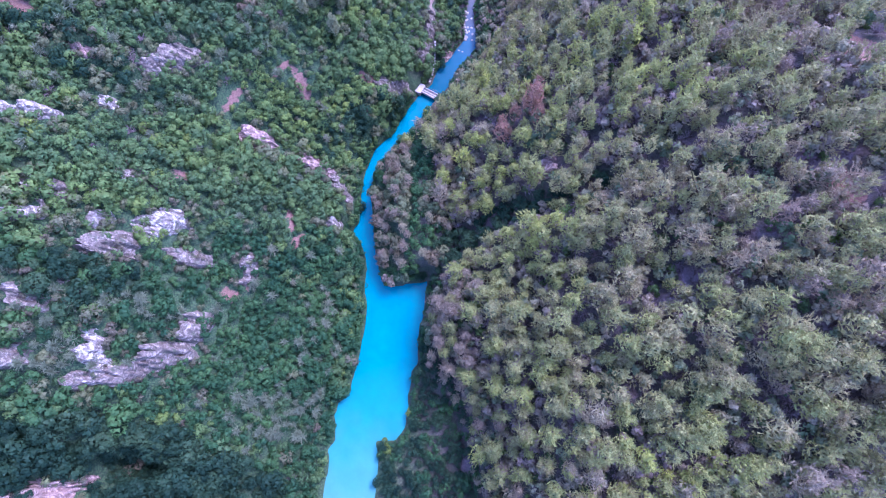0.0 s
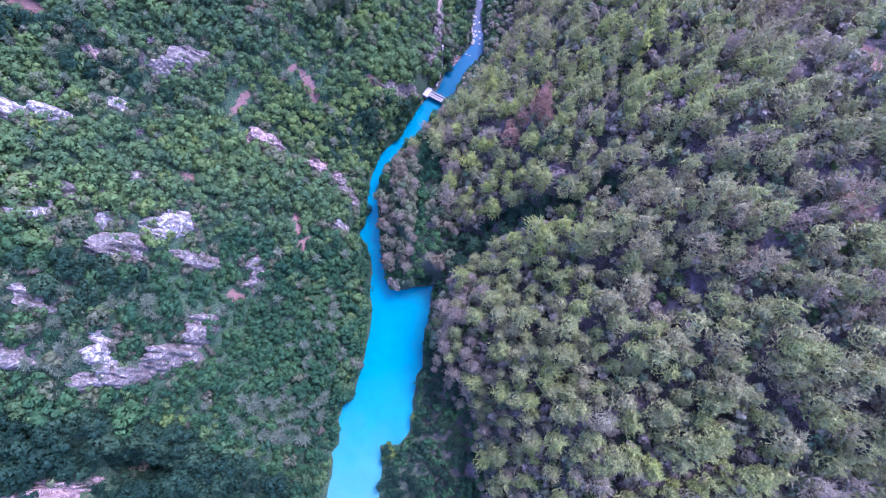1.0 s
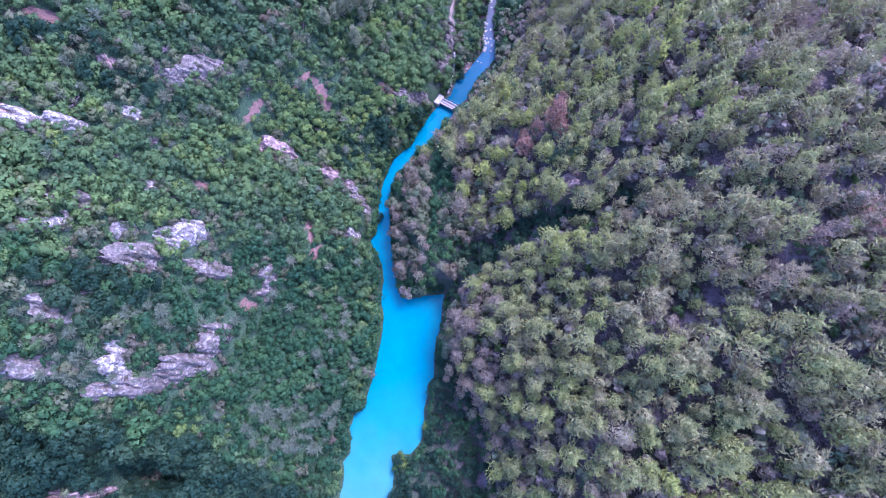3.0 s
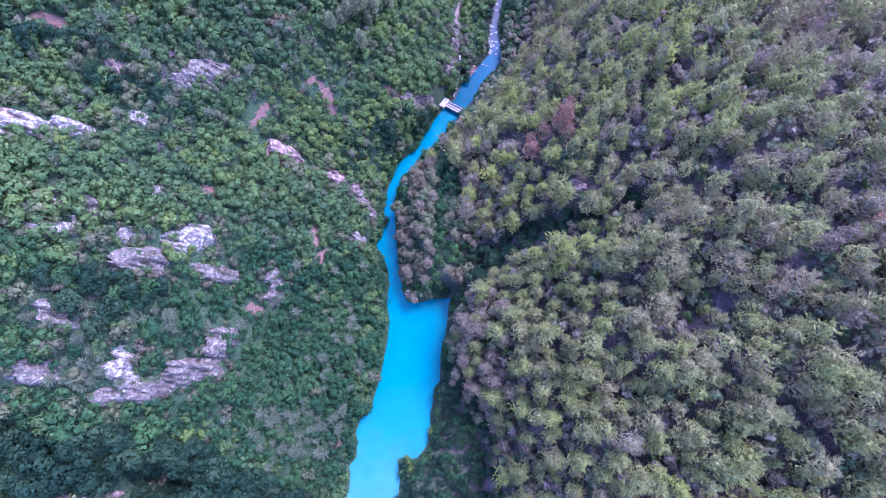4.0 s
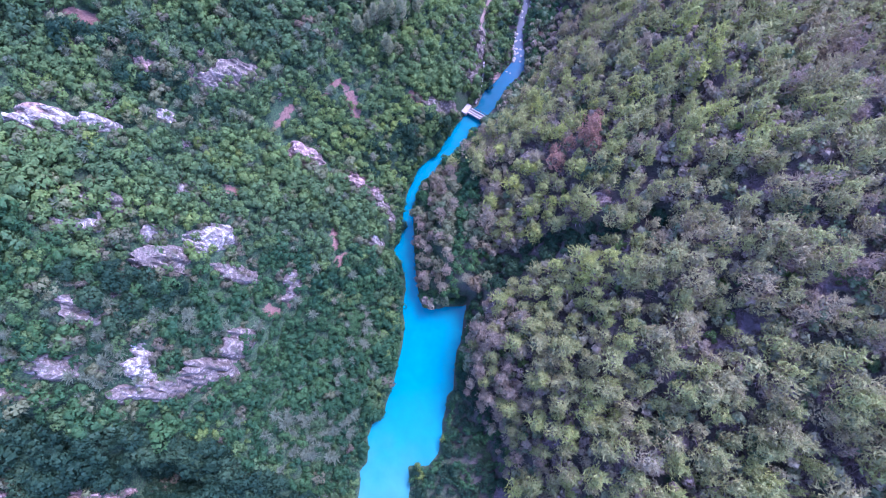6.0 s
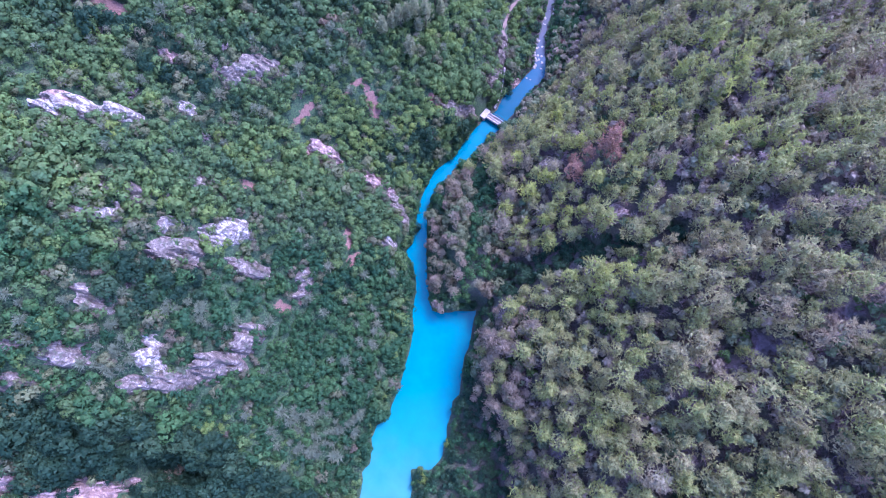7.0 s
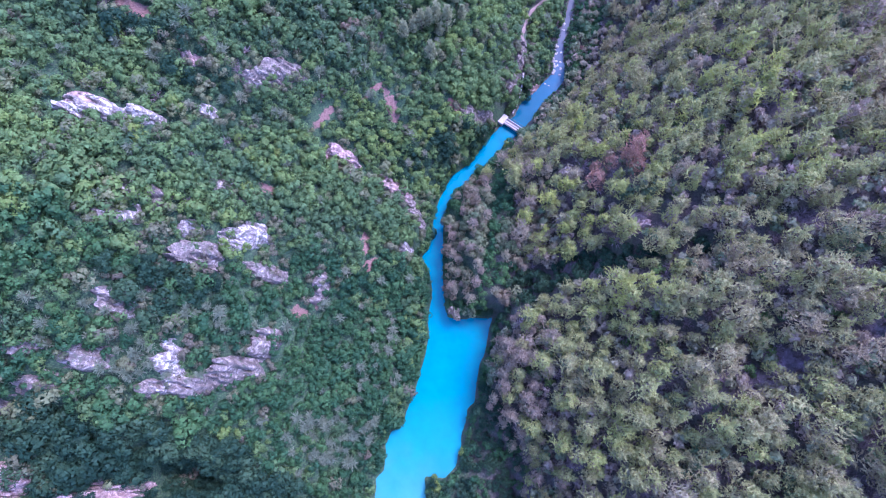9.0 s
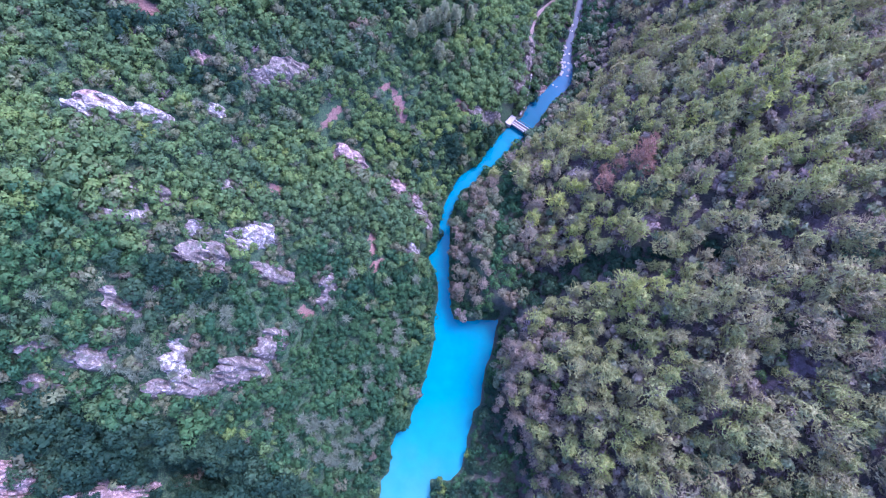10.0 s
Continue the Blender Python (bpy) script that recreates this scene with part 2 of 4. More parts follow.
def shore(x, y):
    """Metres to the water's edge: positive on land, negative over water."""
    x, y = np.asarray(x, float), np.asarray(y, float)
    best, inside = np.full(x.shape, 1e9), np.zeros(x.shape, bool)
    for (ax, ay), (bx, by) in zip(OUTLINE, np.roll(OUTLINE, -1, axis=0)):
        dx, dy = bx - ax, by - ay
        k = np.clip(((x - ax) * dx + (y - ay) * dy) / (dx * dx + dy * dy), 0, 1)
        best = np.minimum(best, np.hypot(x - ax - k * dx, y - ay - k * dy))
        cross = ((ay > y) != (by > y)) & (x < dx * (y - ay) / (dy if dy else 1e-9) + ax)
        inside ^= cross
    return np.where(inside, -best, best)


def smooth_noise(x, y, size, seed):
    """Value noise on a lattice, between -1 and 1."""
    x, y = np.asarray(x, float) / size, np.asarray(y, float) / size
    i, j = np.floor(x).astype(np.int64), np.floor(y).astype(np.int64)
    u, v = x - i, y - j
    u, v = u * u * (3 - 2 * u), v * v * (3 - 2 * v)

    def corner(a, b):
        h = (a * 374761393 + b * 668265263 + seed * 974634777) & 0xFFFFFFFF
        h = ((h ^ (h >> 13)) * 1274126177) & 0xFFFFFFFF
        return ((h ^ (h >> 16)) & 0xFFFF) / 32767.5 - 1

    return ((corner(i, j) * (1 - u) + corner(i + 1, j) * u) * (1 - v) + (corner(i, j + 1) * (1 - u) + corner(i + 1, j + 1) * u) * v)


def table(grid, us, ys, u, y):
    grid = np.array(grid, float)
    u2, y2 = np.clip(u, us[0], us[-1]), np.clip(y, ys[0], ys[-1])
    i = np.clip(np.searchsorted(us, u2, side="right") - 1, 0, len(us) - 2)
    j = np.clip(np.searchsorted(ys, y2, side="right") - 1, 0, len(ys) - 2)
    us, ys = np.array(us, float), np.array(ys, float)
    a, b = (u2 - us[i]) / (us[i + 1] - us[i]), (y2 - ys[j]) / (ys[j + 1] - ys[j])
    return (grid[j, i] * (1 - a) + grid[j, i + 1] * a) * (1 - b) + (grid[j + 1, i] * (1 - a) + grid[j + 1, i + 1] * a) * b


def canopy(x, y):
    """The height of the tree tops."""
    x, y = np.asarray(x, float), np.asarray(y, float)
    u = x - np.interp(y, AXIS_Y, AXIS_X)
    west = table(WEST, WEST_U, WEST_Y, -u, y)
    east = table(EAST, EAST_U, EAST_Y, u, y)
    over = np.maximum(np.abs(u) - 75, 0)
    return np.where(u < 0, west, east) + 0.55 * np.minimum(over, 90) * np.where(u < 0, 1, 0.6)


GULLY_WEST = ((-110, -6), (-88, -15), (-66, -19), (-50, -27), (-36, -40))
GULLY_EAST = ((-1, 29), (8, 36), (18, 39.5), (29, 40), (35, 42))


def near_line(x, y, line):
    best = np.full(np.shape(x), 1e9)
    for (ax, ay), (bx, by) in zip(line, line[1:]):
        dx, dy = bx - ax, by - ay
        k = np.clip(((x - ax) * dx + (y - ay) * dy) / (dx * dx + dy * dy), 0, 1)
        best = np.minimum(best, np.hypot(x - ax - k * dx, y - ay - k * dy))
    return best


def height(x, y):
    """The height of the ground."""
    x, y = np.asarray(x, float), np.asarray(y, float)
    u = x - np.interp(y, AXIS_Y, AXIS_X)
    edge = shore(x, y)
    stand = np.where(u < 0, 1.4, 2.0 + 5.2 * np.clip((u - 8) / 14, 0, 1))
    top = canopy(x, y) - stand
    top = top + smooth_noise(x, y, 11, 3) * np.where(u < 0, 1.5, 1.0) + smooth_noise(x, y, 4.5, 5) * 0.45 + smooth_noise(x, y, 120, 8) * np.clip((np.abs(u) - 90) / 60, 0, 1) * 18
    top = top - 3.0 * np.exp(-(near_line(x, y, GULLY_WEST) / 6) ** 2) - 16.0 * np.exp(-(np.hypot((x + 64) / 5.5, (y + 20.5) / 3.4)) ** 2) - 1.6 * np.exp(-(near_line(x, y, GULLY_EAST) / 4.0) ** 2)
    land = np.minimum(np.maximum(top, 0.25 + 0.1 * np.minimum(edge, 6)), 0.15 + 2.2 * np.maximum(edge, 0))
    return np.where(edge > 0, land, np.maximum(-1.4, edge * 0.9))


def ground(x, y):
    return float(height(np.array([x]), np.array([y]))[0])


def link_mesh(name, verts, faces, material, parent=None, label="", tone=None):
    mesh = bpy.data.meshes.new(name)
    mesh.from_pydata(verts, [], faces)
    mesh.materials.append(material)
    if tone is not None:
        mesh.attributes.new("tone", "FLOAT", "POINT").data.foreach_set("value", np.asarray(tone, np.float32))
    ob = new(name, mesh)
    if parent:
        ob.parent = parent
    if label:
        ob["label"] = label
    return ob


def tri_mesh(name, verts, material, tone=None):
    """A mesh of loose triangles from an array of shape (n, 3, 3)."""
    verts = np.asarray(verts, np.float32).reshape(-1, 3)
    n = len(verts) // 3
    mesh = bpy.data.meshes.new(name)
    mesh.vertices.add(3 * n)
    mesh.vertices.foreach_set("co", verts.ravel())
    mesh.loops.add(3 * n)
    mesh.loops.foreach_set("vertex_index", np.arange(3 * n, dtype=np.int32))
    mesh.polygons.add(n)
    mesh.polygons.foreach_set("loop_start", np.arange(0, 3 * n, 3, dtype=np.int32))
    mesh.materials.append(material)
    if tone is not None:
        mesh.attributes.new("tone", "FLOAT", "POINT").data.foreach_set("value", np.repeat(np.asarray(tone, np.float32), 3))
    mesh.update(calc_edges=True)
    return mesh


def part(name, bm, material, parent, label=""):
    mesh = bpy.data.meshes.new(name)
    bm.to_mesh(mesh)
    bm.free()
    mesh.materials.append(material)
    ob = new(name, mesh)
    ob.parent = parent
    if label:
        ob["label"] = label
    return ob


# bare red soil: x, y, half length, half width, turn in degrees
SCARS = ((-51.5, 65, 4.8, 0.55, 60), (-41.8, 74.4, 4.0, 0.6, 52), (-37, 73.6, 3.6, 1.5, -60), (-21, 80.2, 2.0, 1.5, 0), (-49.6, 17.8, 1.6, 1.4, 0),
         (-45.7, 22.5, 3.2, 0.8, 70), (-86.5, 70.3, 4, 1.4, 10), (-37.7, 38.5, 3.5, 0.8, 100), (-34, 55, 4.0, 1.0, -20), (72, 34, 2.0, 6, 15), (80, 63, 3, 5, 0),
         (14.5, 113.5, 3.2, 1.1, 0), (-36.2, 32.7, 2.2, 1.0, 60), (-59, 43.4, 2.0, 1.0, 20), (-88.5, 47.5, 2.6, 1.3, 0))


def scar(x, y, more=0.0):
    """How bare the ground is, 0 to 1; more widens the scars."""
    bare = np.zeros(np.shape(x))
    for cx, cy, a, b, turn in SCARS:
        c, s = math.cos(radians(turn)), math.sin(radians(turn))
        dx, dy = x - cx, y - cy
        r = np.hypot((dx * c + dy * s) / (a + more), (dy * c - dx * s) / (b + more)) + 0.25 * smooth_noise(x, y, 1.3, 21)
        bare = np.maximum(bare, np.clip((1.15 - r) / 0.3, 0, 1))
    return bare


# open mauve spots among the pines: x, y, radius
OPEN_SPOTS = ((46.8, 20.2, 1.5), (17.2, -5.5, 1.4), (34, 58, 1.3), (43.6, 36.6, 1.2), (56, 33, 1.3), (61, 14, 1.5), (52, 8, 1.2), (38, -2, 1.2), (60, -4, 1.5),
              (9.5, 62, 1.2), (66, 60, 1.4), (70, 20, 1.6), (28, 14, 1.0), (30, 48, 1.0), (57, 24, 1.4), (48, 46, 1.2))


def open_spot(x, y):
    best = np.full(np.shape(x), 1e9)
    for cx, cy, r in OPEN_SPOTS:
        best = np.minimum(best, np.hypot(x - cx, y - cy) - r)
    return best


def clearing(x, y):
    """Thin places in the pine wood, over 0 where few pines stand: drawn out along the slope."""
    run = smooth_noise(x * 0.75 + y * 0.3, y * 1.35 - x * 0.4, 6.5, 91) + 0.4 * smooth_noise(x, y, 3.0, 93)
    return run - 0.58 - 0.6 * np.clip((46 - np.asarray(x)) / 18, 0, 1)


def axis_steps(low, high, step, far):
    inner = list(np.arange(low, high + step / 2, step))
    out, gap, at = [], step, high
    while at < far:
        gap *= 1.22
        at += gap
        out.append(at)
    back, gap, at = [], step, low
    while at > -far:
        gap *= 1.22
        at -= gap
        back.append(at)
    return np.array(back[::-1] + inner + out)


def build_ground():
    xs, ys = axis_steps(-112, 94, 0.95, 2600), axis_steps(-34, 136, 0.95, 2600)
    gx, gy = np.meshgrid(xs, ys)
    x, y = gx.ravel(), gy.ravel()
    z = height(x, y)
    w, h = len(xs), len(ys)
    i = (np.arange(h - 1)[:, None] * w + np.arange(w - 1)[None, :]).ravel()
    faces = np.stack([i, i + 1, i + w + 1, i + w], 1)
    ob = link_mesh("ground", np.stack([x, y, z], 1).tolist(), faces.tolist(), SOIL)
    ob.data.attributes.new("bare", "FLOAT", "POINT").data.foreach_set("value", scar(x, y, 0.15).astype(np.float32))
    pale = np.maximum(np.clip(0.9 - open_spot(x, y) / 0.7, 0, 1), np.clip(0.12 + clearing(x, y) * 2, 0, 0.6) * (x > 14))
    ob.data.attributes.new("dry", "FLOAT", "POINT").data.foreach_set("value", pale.astype(np.float32))
    ob.data.polygons.foreach_set("use_smooth", np.ones(len(faces), bool))
    tagged(ob, "steep gorge slopes of mauve-brown soil and dark undergrowth", "ground", kind="structure")


def build_water():
    """One sheet from bank to bank, in strips between the two bank lines."""
    steps = 160
    ys = np.concatenate([np.linspace(-400, -40, 12), np.linspace(-36, 140, steps), np.linspace(150, 420, 8)])
    left = np.interp(ys, [p[1] for p in BANK_WEST], [p[0] for p in BANK_WEST]) - 3.5
    ordered = sorted((p[1], p[0]) for p in BANK_EAST)
    plain = [float(np.interp(y, [p[0] for p in ordered], [p[1] for p in ordered])) for y in ys]
    right = np.array([max([edge] + [bx for by, bx in ordered if abs(by - y) < 7]) for y, edge in zip(ys, plain)]) + 2.5
    verts, faces = [], []
    for a, b, y in zip(left, right, ys):
        verts += [(a + (b - a) * k / 6, y, 0.0) for k in range(7)]
    for r in range(len(ys) - 1):
        faces += [(7 * r + k, 7 * r + k + 1, 7 * r + k + 8, 7 * r + k + 7) for k in range(6)]
    ob = link_mesh("water", verts, faces, WATER)
    tagged(ob, "milky turquoise river pool, bright cyan and still", "river", kind="structure")


build_ground()
build_water()


# ---------------------------------------------------------------- rock outcrops
def rock_outcrop(ax, ay, bx, by, depth, rise, material, label, seed, name="rock_outcrop"):
    """A weathered ledge along the line from (ax, ay) to (bx, by): a ragged patch of stepped, cracked rock that stands out of the slope."""
    length = math.hypot(bx - ax, by - ay)
    turn = math.atan2(by - ay, bx - ax)
    cx, cy = (ax + bx) / 2, (ay + by) / 2
    base = ground(cx, cy)
    half, across = length / 2 + 1.0, depth / 2 + 1.0
    nu, nv = max(8, int(2 * half / 0.22)), max(6, int(2 * across / 0.22))
    u, v = np.meshgrid(np.linspace(-1, 1, nu), np.linspace(-1, 1, nv))
    lx, ly = u * half, v * across
    lx = lx + 0.16 * smooth_noise(lx, ly, 0.5, seed + 1)
    ly = ly + 0.16 * smooth_noise(lx, ly, 0.5, seed + 2)
    x = cx + lx * math.cos(turn) - ly * math.sin(turn)
    y = cy + lx * math.sin(turn) + ly * math.cos(turn)
    edge = 1.0 - (u * u + v * v)
    body = edge * 1.15 + 0.10 + 0.85 * smooth_noise(x * 0.7, y * 1.4, 2.1, seed + 3) + 0.45 * smooth_noise(x * 0.5, y * 1.5, 0.8, seed + 4)
    body = np.clip(body, 0, 1.3)
    steps = 3.0
    stair = np.floor(body * steps) / steps
    part_up = np.clip((body * steps - np.floor(body * steps)) / 0.35, 0, 1) / steps
    up = rise * (0.75 * (stair + part_up) + 0.25 * body) + (0.12 * smooth_noise(x, y, 0.5, seed + 5) + 0.2 * smooth_noise(x, y, 1.1, seed + 7)) * (body > 0.05)
    crack = np.minimum(np.abs(smooth_noise(x * 1.8, y * 0.7, 1.2, seed + 6)), np.abs(smooth_noise(x * 0.6, y * 1.6, 1.0, seed + 9)))
    up = up - 0.35 * np.clip(1 - crack / 0.07, 0, 1) * (body > 0.1)
    z = height(x, y) + up - 0.35
    z = np.where((np.abs(u) > 0.999) | (np.abs(v) > 0.999), height(x, y) - 0.6, z)
    i = (np.arange(nv - 1)[:, None] * nu + np.arange(nu - 1)[None, :]).ravel()
    faces = np.stack([i, i + 1, i + nu + 1, i + nu], 1)
    ob = link_mesh(name, np.stack([x.ravel() - cx, y.ravel() - cy, z.ravel() - base], 1).tolist(), faces.tolist(), material)
    ob.location = (cx, cy, base)
    return tagged(ob, label, "rock", "limestone outcrops on the slope")


WHITE_LABEL = "bare white limestone ledge among green scrub"
GREY_LABEL = "weathered mauve-grey rock face among green scrub"
PINK_LABEL = "pinkish earthy rock ledge on the leafy slope"
ROCKS = []


def outcrop(ax, ay, bx, by, depth, rise, material, label, blocks=14):
    ROCKS.append((ax, ay, bx, by, depth))
    rock_outcrop(ax, ay, bx, by, depth * 1.05, rise * 0.8, material, label, blocks + len(ROCKS) * 10)


outcrop(-91.4, 45.4, -84, 48.4, 3.4, 2.8, LIMESTONE, WHITE_LABEL, 16)
outcrop(-85, 47.8, -76.4, 49.4, 2.6, 2.6, LIMESTONE, WHITE_LABEL, 16)
outcrop(-64, 29.4, -57.8, 33, 3.4, 2.4, LIMESTONE, WHITE_LABEL, 18)
outcrop(-60, 25.2, -53.4, 24.6, 2.2, 2.2, MAUVE_ROCK, GREY_LABEL, 14)
outcrop(-70.4, 24.2, -64.6, 25.0, 4.4, 3.4, MAUVE_ROCK, GREY_LABEL, 14)
outcrop(-70, 27.5, -68, 30.5, 1.6, 1.6, LIMESTONE, WHITE_LABEL, 7)
outcrop(-81, 27.4, -76.6, 29.2, 2.2, 2.4, LIMESTONE, WHITE_LABEL, 8)
outcrop(-81, 34.6, -77.4, 34.0, 1.8, 2.2, LIMESTONE, WHITE_LABEL, 7)
outcrop(-76.6, 34.2, -73.6, 33.4, 1.8, 2.0, MAUVE_ROCK, GREY_LABEL, 6)
outcrop(-67.2, 40.4, -65, 40.6, 1.4, 1.3, LIMESTONE, WHITE_LABEL, 6)
outcrop(-50.4, 58.2, -43.2, 56.4, 3.6, 3.2, PINK_ROCK, PINK_LABEL, 14)
outcrop(-38.4, 56.4, -29.6, 53.6, 2.4, 2.4, PINK_ROCK, PINK_LABEL, 10)
outcrop(-66.5, 64.4, -57.8, 72.6, 3.2, 2.4, MAUVE_ROCK, GREY_LABEL, 14)
outcrop(-78.4, 63.6, -73.4, 65.2, 1.4, 1.4, PINK_ROCK, PINK_LABEL, 9)
outcrop(-67.6, 6.6, -67, -2.6, 3.2, 3.4, LIMESTONE, WHITE_LABEL, 14)
outcrop(-71, -3.6, -69, -1.8, 1.8, 2.4, MAUVE_ROCK, GREY_LABEL, 6)
outcrop(-67, -2.6, -61.5, -0.2, 2.4, 3.6, MAUVE_ROCK, GREY_LABEL, 12)
outcrop(-61, 0.6, -55.6, 4.6, 4.2, 4.0, MAUVE_ROCK, GREY_LABEL, 18)
outcrop(-55.8, 5, -53, 12.4, 2.6, 3.2, MAUVE_ROCK, GREY_LABEL, 12)
outcrop(-81.6, 0.6, -75.8, 2.8, 3.0, 2.4, MAUVE_ROCK, GREY_LABEL, 9)
outcrop(-87.4, -5.2, -82.2, -3.2, 3.0, 2.4, MAUVE_ROCK, GREY_LABEL, 8)
outcrop(-87, 1.4, -84.4, 2.6, 2.0, 1.8, MAUVE_ROCK, GREY_LABEL, 7)
outcrop(-95.5, -26, -90.6, -20.5, 5.0, 3.6, PINK_ROCK, PINK_LABEL, 12)
outcrop(-87, -25.4, -69, -24.8, 3.8, 3.4, PINK_ROCK, PINK_LABEL, 14)
outcrop(-91.6, -10, -88.4, -7.6, 2.4, 2.2, MAUVE_ROCK, GREY_LABEL, 8)
outcrop(-72.4, 55, -70.8, 55.2, 1.1, 1.1, LIMESTONE, WHITE_LABEL, 5)
outcrop(-29.2, 39.2, -27.4, 40, 1.6, 2.0, LIMESTONE, WHITE_LABEL, 6)
outcrop(-18.5, 79.0, -8.6, 84.2, 2.6, 1.6, MAUVE_ROCK, "mauve boulders on the bank beside the footbridge", 16)
outcrop(22.6, 46.6, 26.2, 48.4, 2.6, 2.4, PINK_ROCK, "pinkish rock showing between pines", 9)
outcrop(7.8, 60, 10.2, 63.4, 2.0, 2.6, MAUVE_ROCK, "mauve rock showing between pines", 8)
outcrop(0.2, 96.0, 2.6, 97.6, 1.2, 1.3, PINK_ROCK, "pinkish rock at the stream edge above the footbridge", 7)
outcrop(-7.0, 91.5, -4.6, 98.5, 1.8, 2.6, MAUVE_ROCK, "mauve-brown cliff edge above the stream", 8)
outcrop(-4.6, 99.5, -3.6, 107.5, 1.6, 2.4, MAUVE_ROCK, "mauve-brown cliff edge above the stream", 8)
outcrop(-47.2, 20.6, -45.2, 27.4, 2.0, 1.6, MAUVE_ROCK, GREY_LABEL, 6)
outcrop(-90.2, 47.6, -86.8, 49.6, 1.6, 1.4, PINK_ROCK, PINK_LABEL, 9)
outcrop(-77, 13.5, -73.5, 10.5, 2.6, 2.4, MAUVE_ROCK, GREY_LABEL, 8)
outcrop(-29.6, 52.5, -25.4, 47, 2.0, 2.6, MAUVE_ROCK, "mauve rock face over the river bank", 10)


def clear_of_rocks(x, y):
    """Metres from the nearest outcrop's line, less half its depth."""
    best = np.full(np.shape(x), 1e9)
    for ax, ay, bx, by, depth in ROCKS:
        dx, dy = bx - ax, by - ay
        k = np.clip(((x - ax) * dx + (y - ay) * dy) / (dx * dx + dy * dy), 0, 1)
        best = np.minimum(best, np.hypot(x - ax - k * dx, y - ay - k * dy) - depth / 2)
    return best


# ---------------------------------------------------------------- plants
def unit(v):
    return v / np.maximum(np.linalg.norm(v, axis=-1, keepdims=True), 1e-9)


def blades(rng, roots, ways, length, width):
    """Thin pointed blades: one triangle each, from roots along ways."""
    side = unit(np.cross(ways, np.array([0, 0, 1.0]) + rng.normal(0, 0.45, ways.shape)))
    length = np.asarray(length)[:, None] if np.ndim(length) else length
    return np.stack([roots - side * width / 2, roots + side * width / 2, roots + ways * length], 1)


def pine_crown(rng, tall, wide, boughs=17, sprays=5, needles=9, fine=0.115):
    """Rising boughs in a loose spiral round the leader, each ending in a bunch of short needle sprays, over a core of inner twigs."""
    k = np.arange(boughs)
    f = (k + 0.5) / boughs
    turn = k * 2.39996 + rng.normal(0, 0.3, boughs)
    lean = 1 + 0.28 * np.cos(turn - rng.uniform(0, 6.28))
    reach = wide * (0.16 + 0.86 * f ** 0.7) * rng.uniform(0.72, 1.18, boughs) * lean * (1 - 0.35 * np.clip((f - 0.8) / 0.2, 0, 1))
    lift = tall * (0.97 - 0.62 * f) + rng.normal(0, 0.25, boughs)
    out_way = np.stack([np.cos(turn), np.sin(turn), np.zeros(boughs)], 1)
    stem = np.stack([np.zeros(boughs), np.zeros(boughs), lift - 0.3 * reach], 1)
    tip = out_way * reach[:, None] + np.stack([np.zeros(boughs), np.zeros(boughs), lift + 0.1 * reach], 1)
    way = unit(tip - stem)
    side = unit(np.cross(way, [0, 0, 1.0]))
    out = [blades(rng, stem, way, np.linalg.norm(tip - stem, axis=1), 0.12)]
    for j in range(sprays):
        back = (0.0, 0.18, 0.3, 0.45, 0.6)[j % 5]
        sideways = (0.0, 1.0, -1.0, 0.6, -0.6)[j % 5] * rng.uniform(0.16, 0.3, boughs) * np.minimum(reach, wide)
        centre = tip + (stem - tip) * back + side * sideways[:, None] + rng.normal(0, 0.08, tip.shape)
        axis = unit(way + side * (sideways / wide)[:, None] + np.array([0, 0, 0.6]))
        for i in range(needles):
            ways = unit(axis + rng.normal(0, 0.34 if i % 3 else 0.75, axis.shape))
            long = rng.uniform(0.55, 1.05, boughs) * (wide / 2.3 if i % 3 else wide / 3.4)
            out.append(blades(rng, centre - ways * 0.2, ways, long, fine * 1.1))
    core = 95
    d = unit(rng.normal(size=(core, 3)) + np.array([0, 0, 0.35]))
    level = 0.5 + 0.5 * d[:, 2:3]
    flat_r = wide * 0.62 * (1.1 - 0.85 * level) / 0.75
    at = np.concatenate([d[:, :2] * flat_r, tall * (0.34 + 0.52 * level)], 1)
    flat = unit(np.cross(d, rng.normal(size=d.shape)))
    out.append(blades(rng, at - flat * 0.4, flat, rng.uniform(0.7, 1.1, core), 0.26))
    return np.concatenate(out)


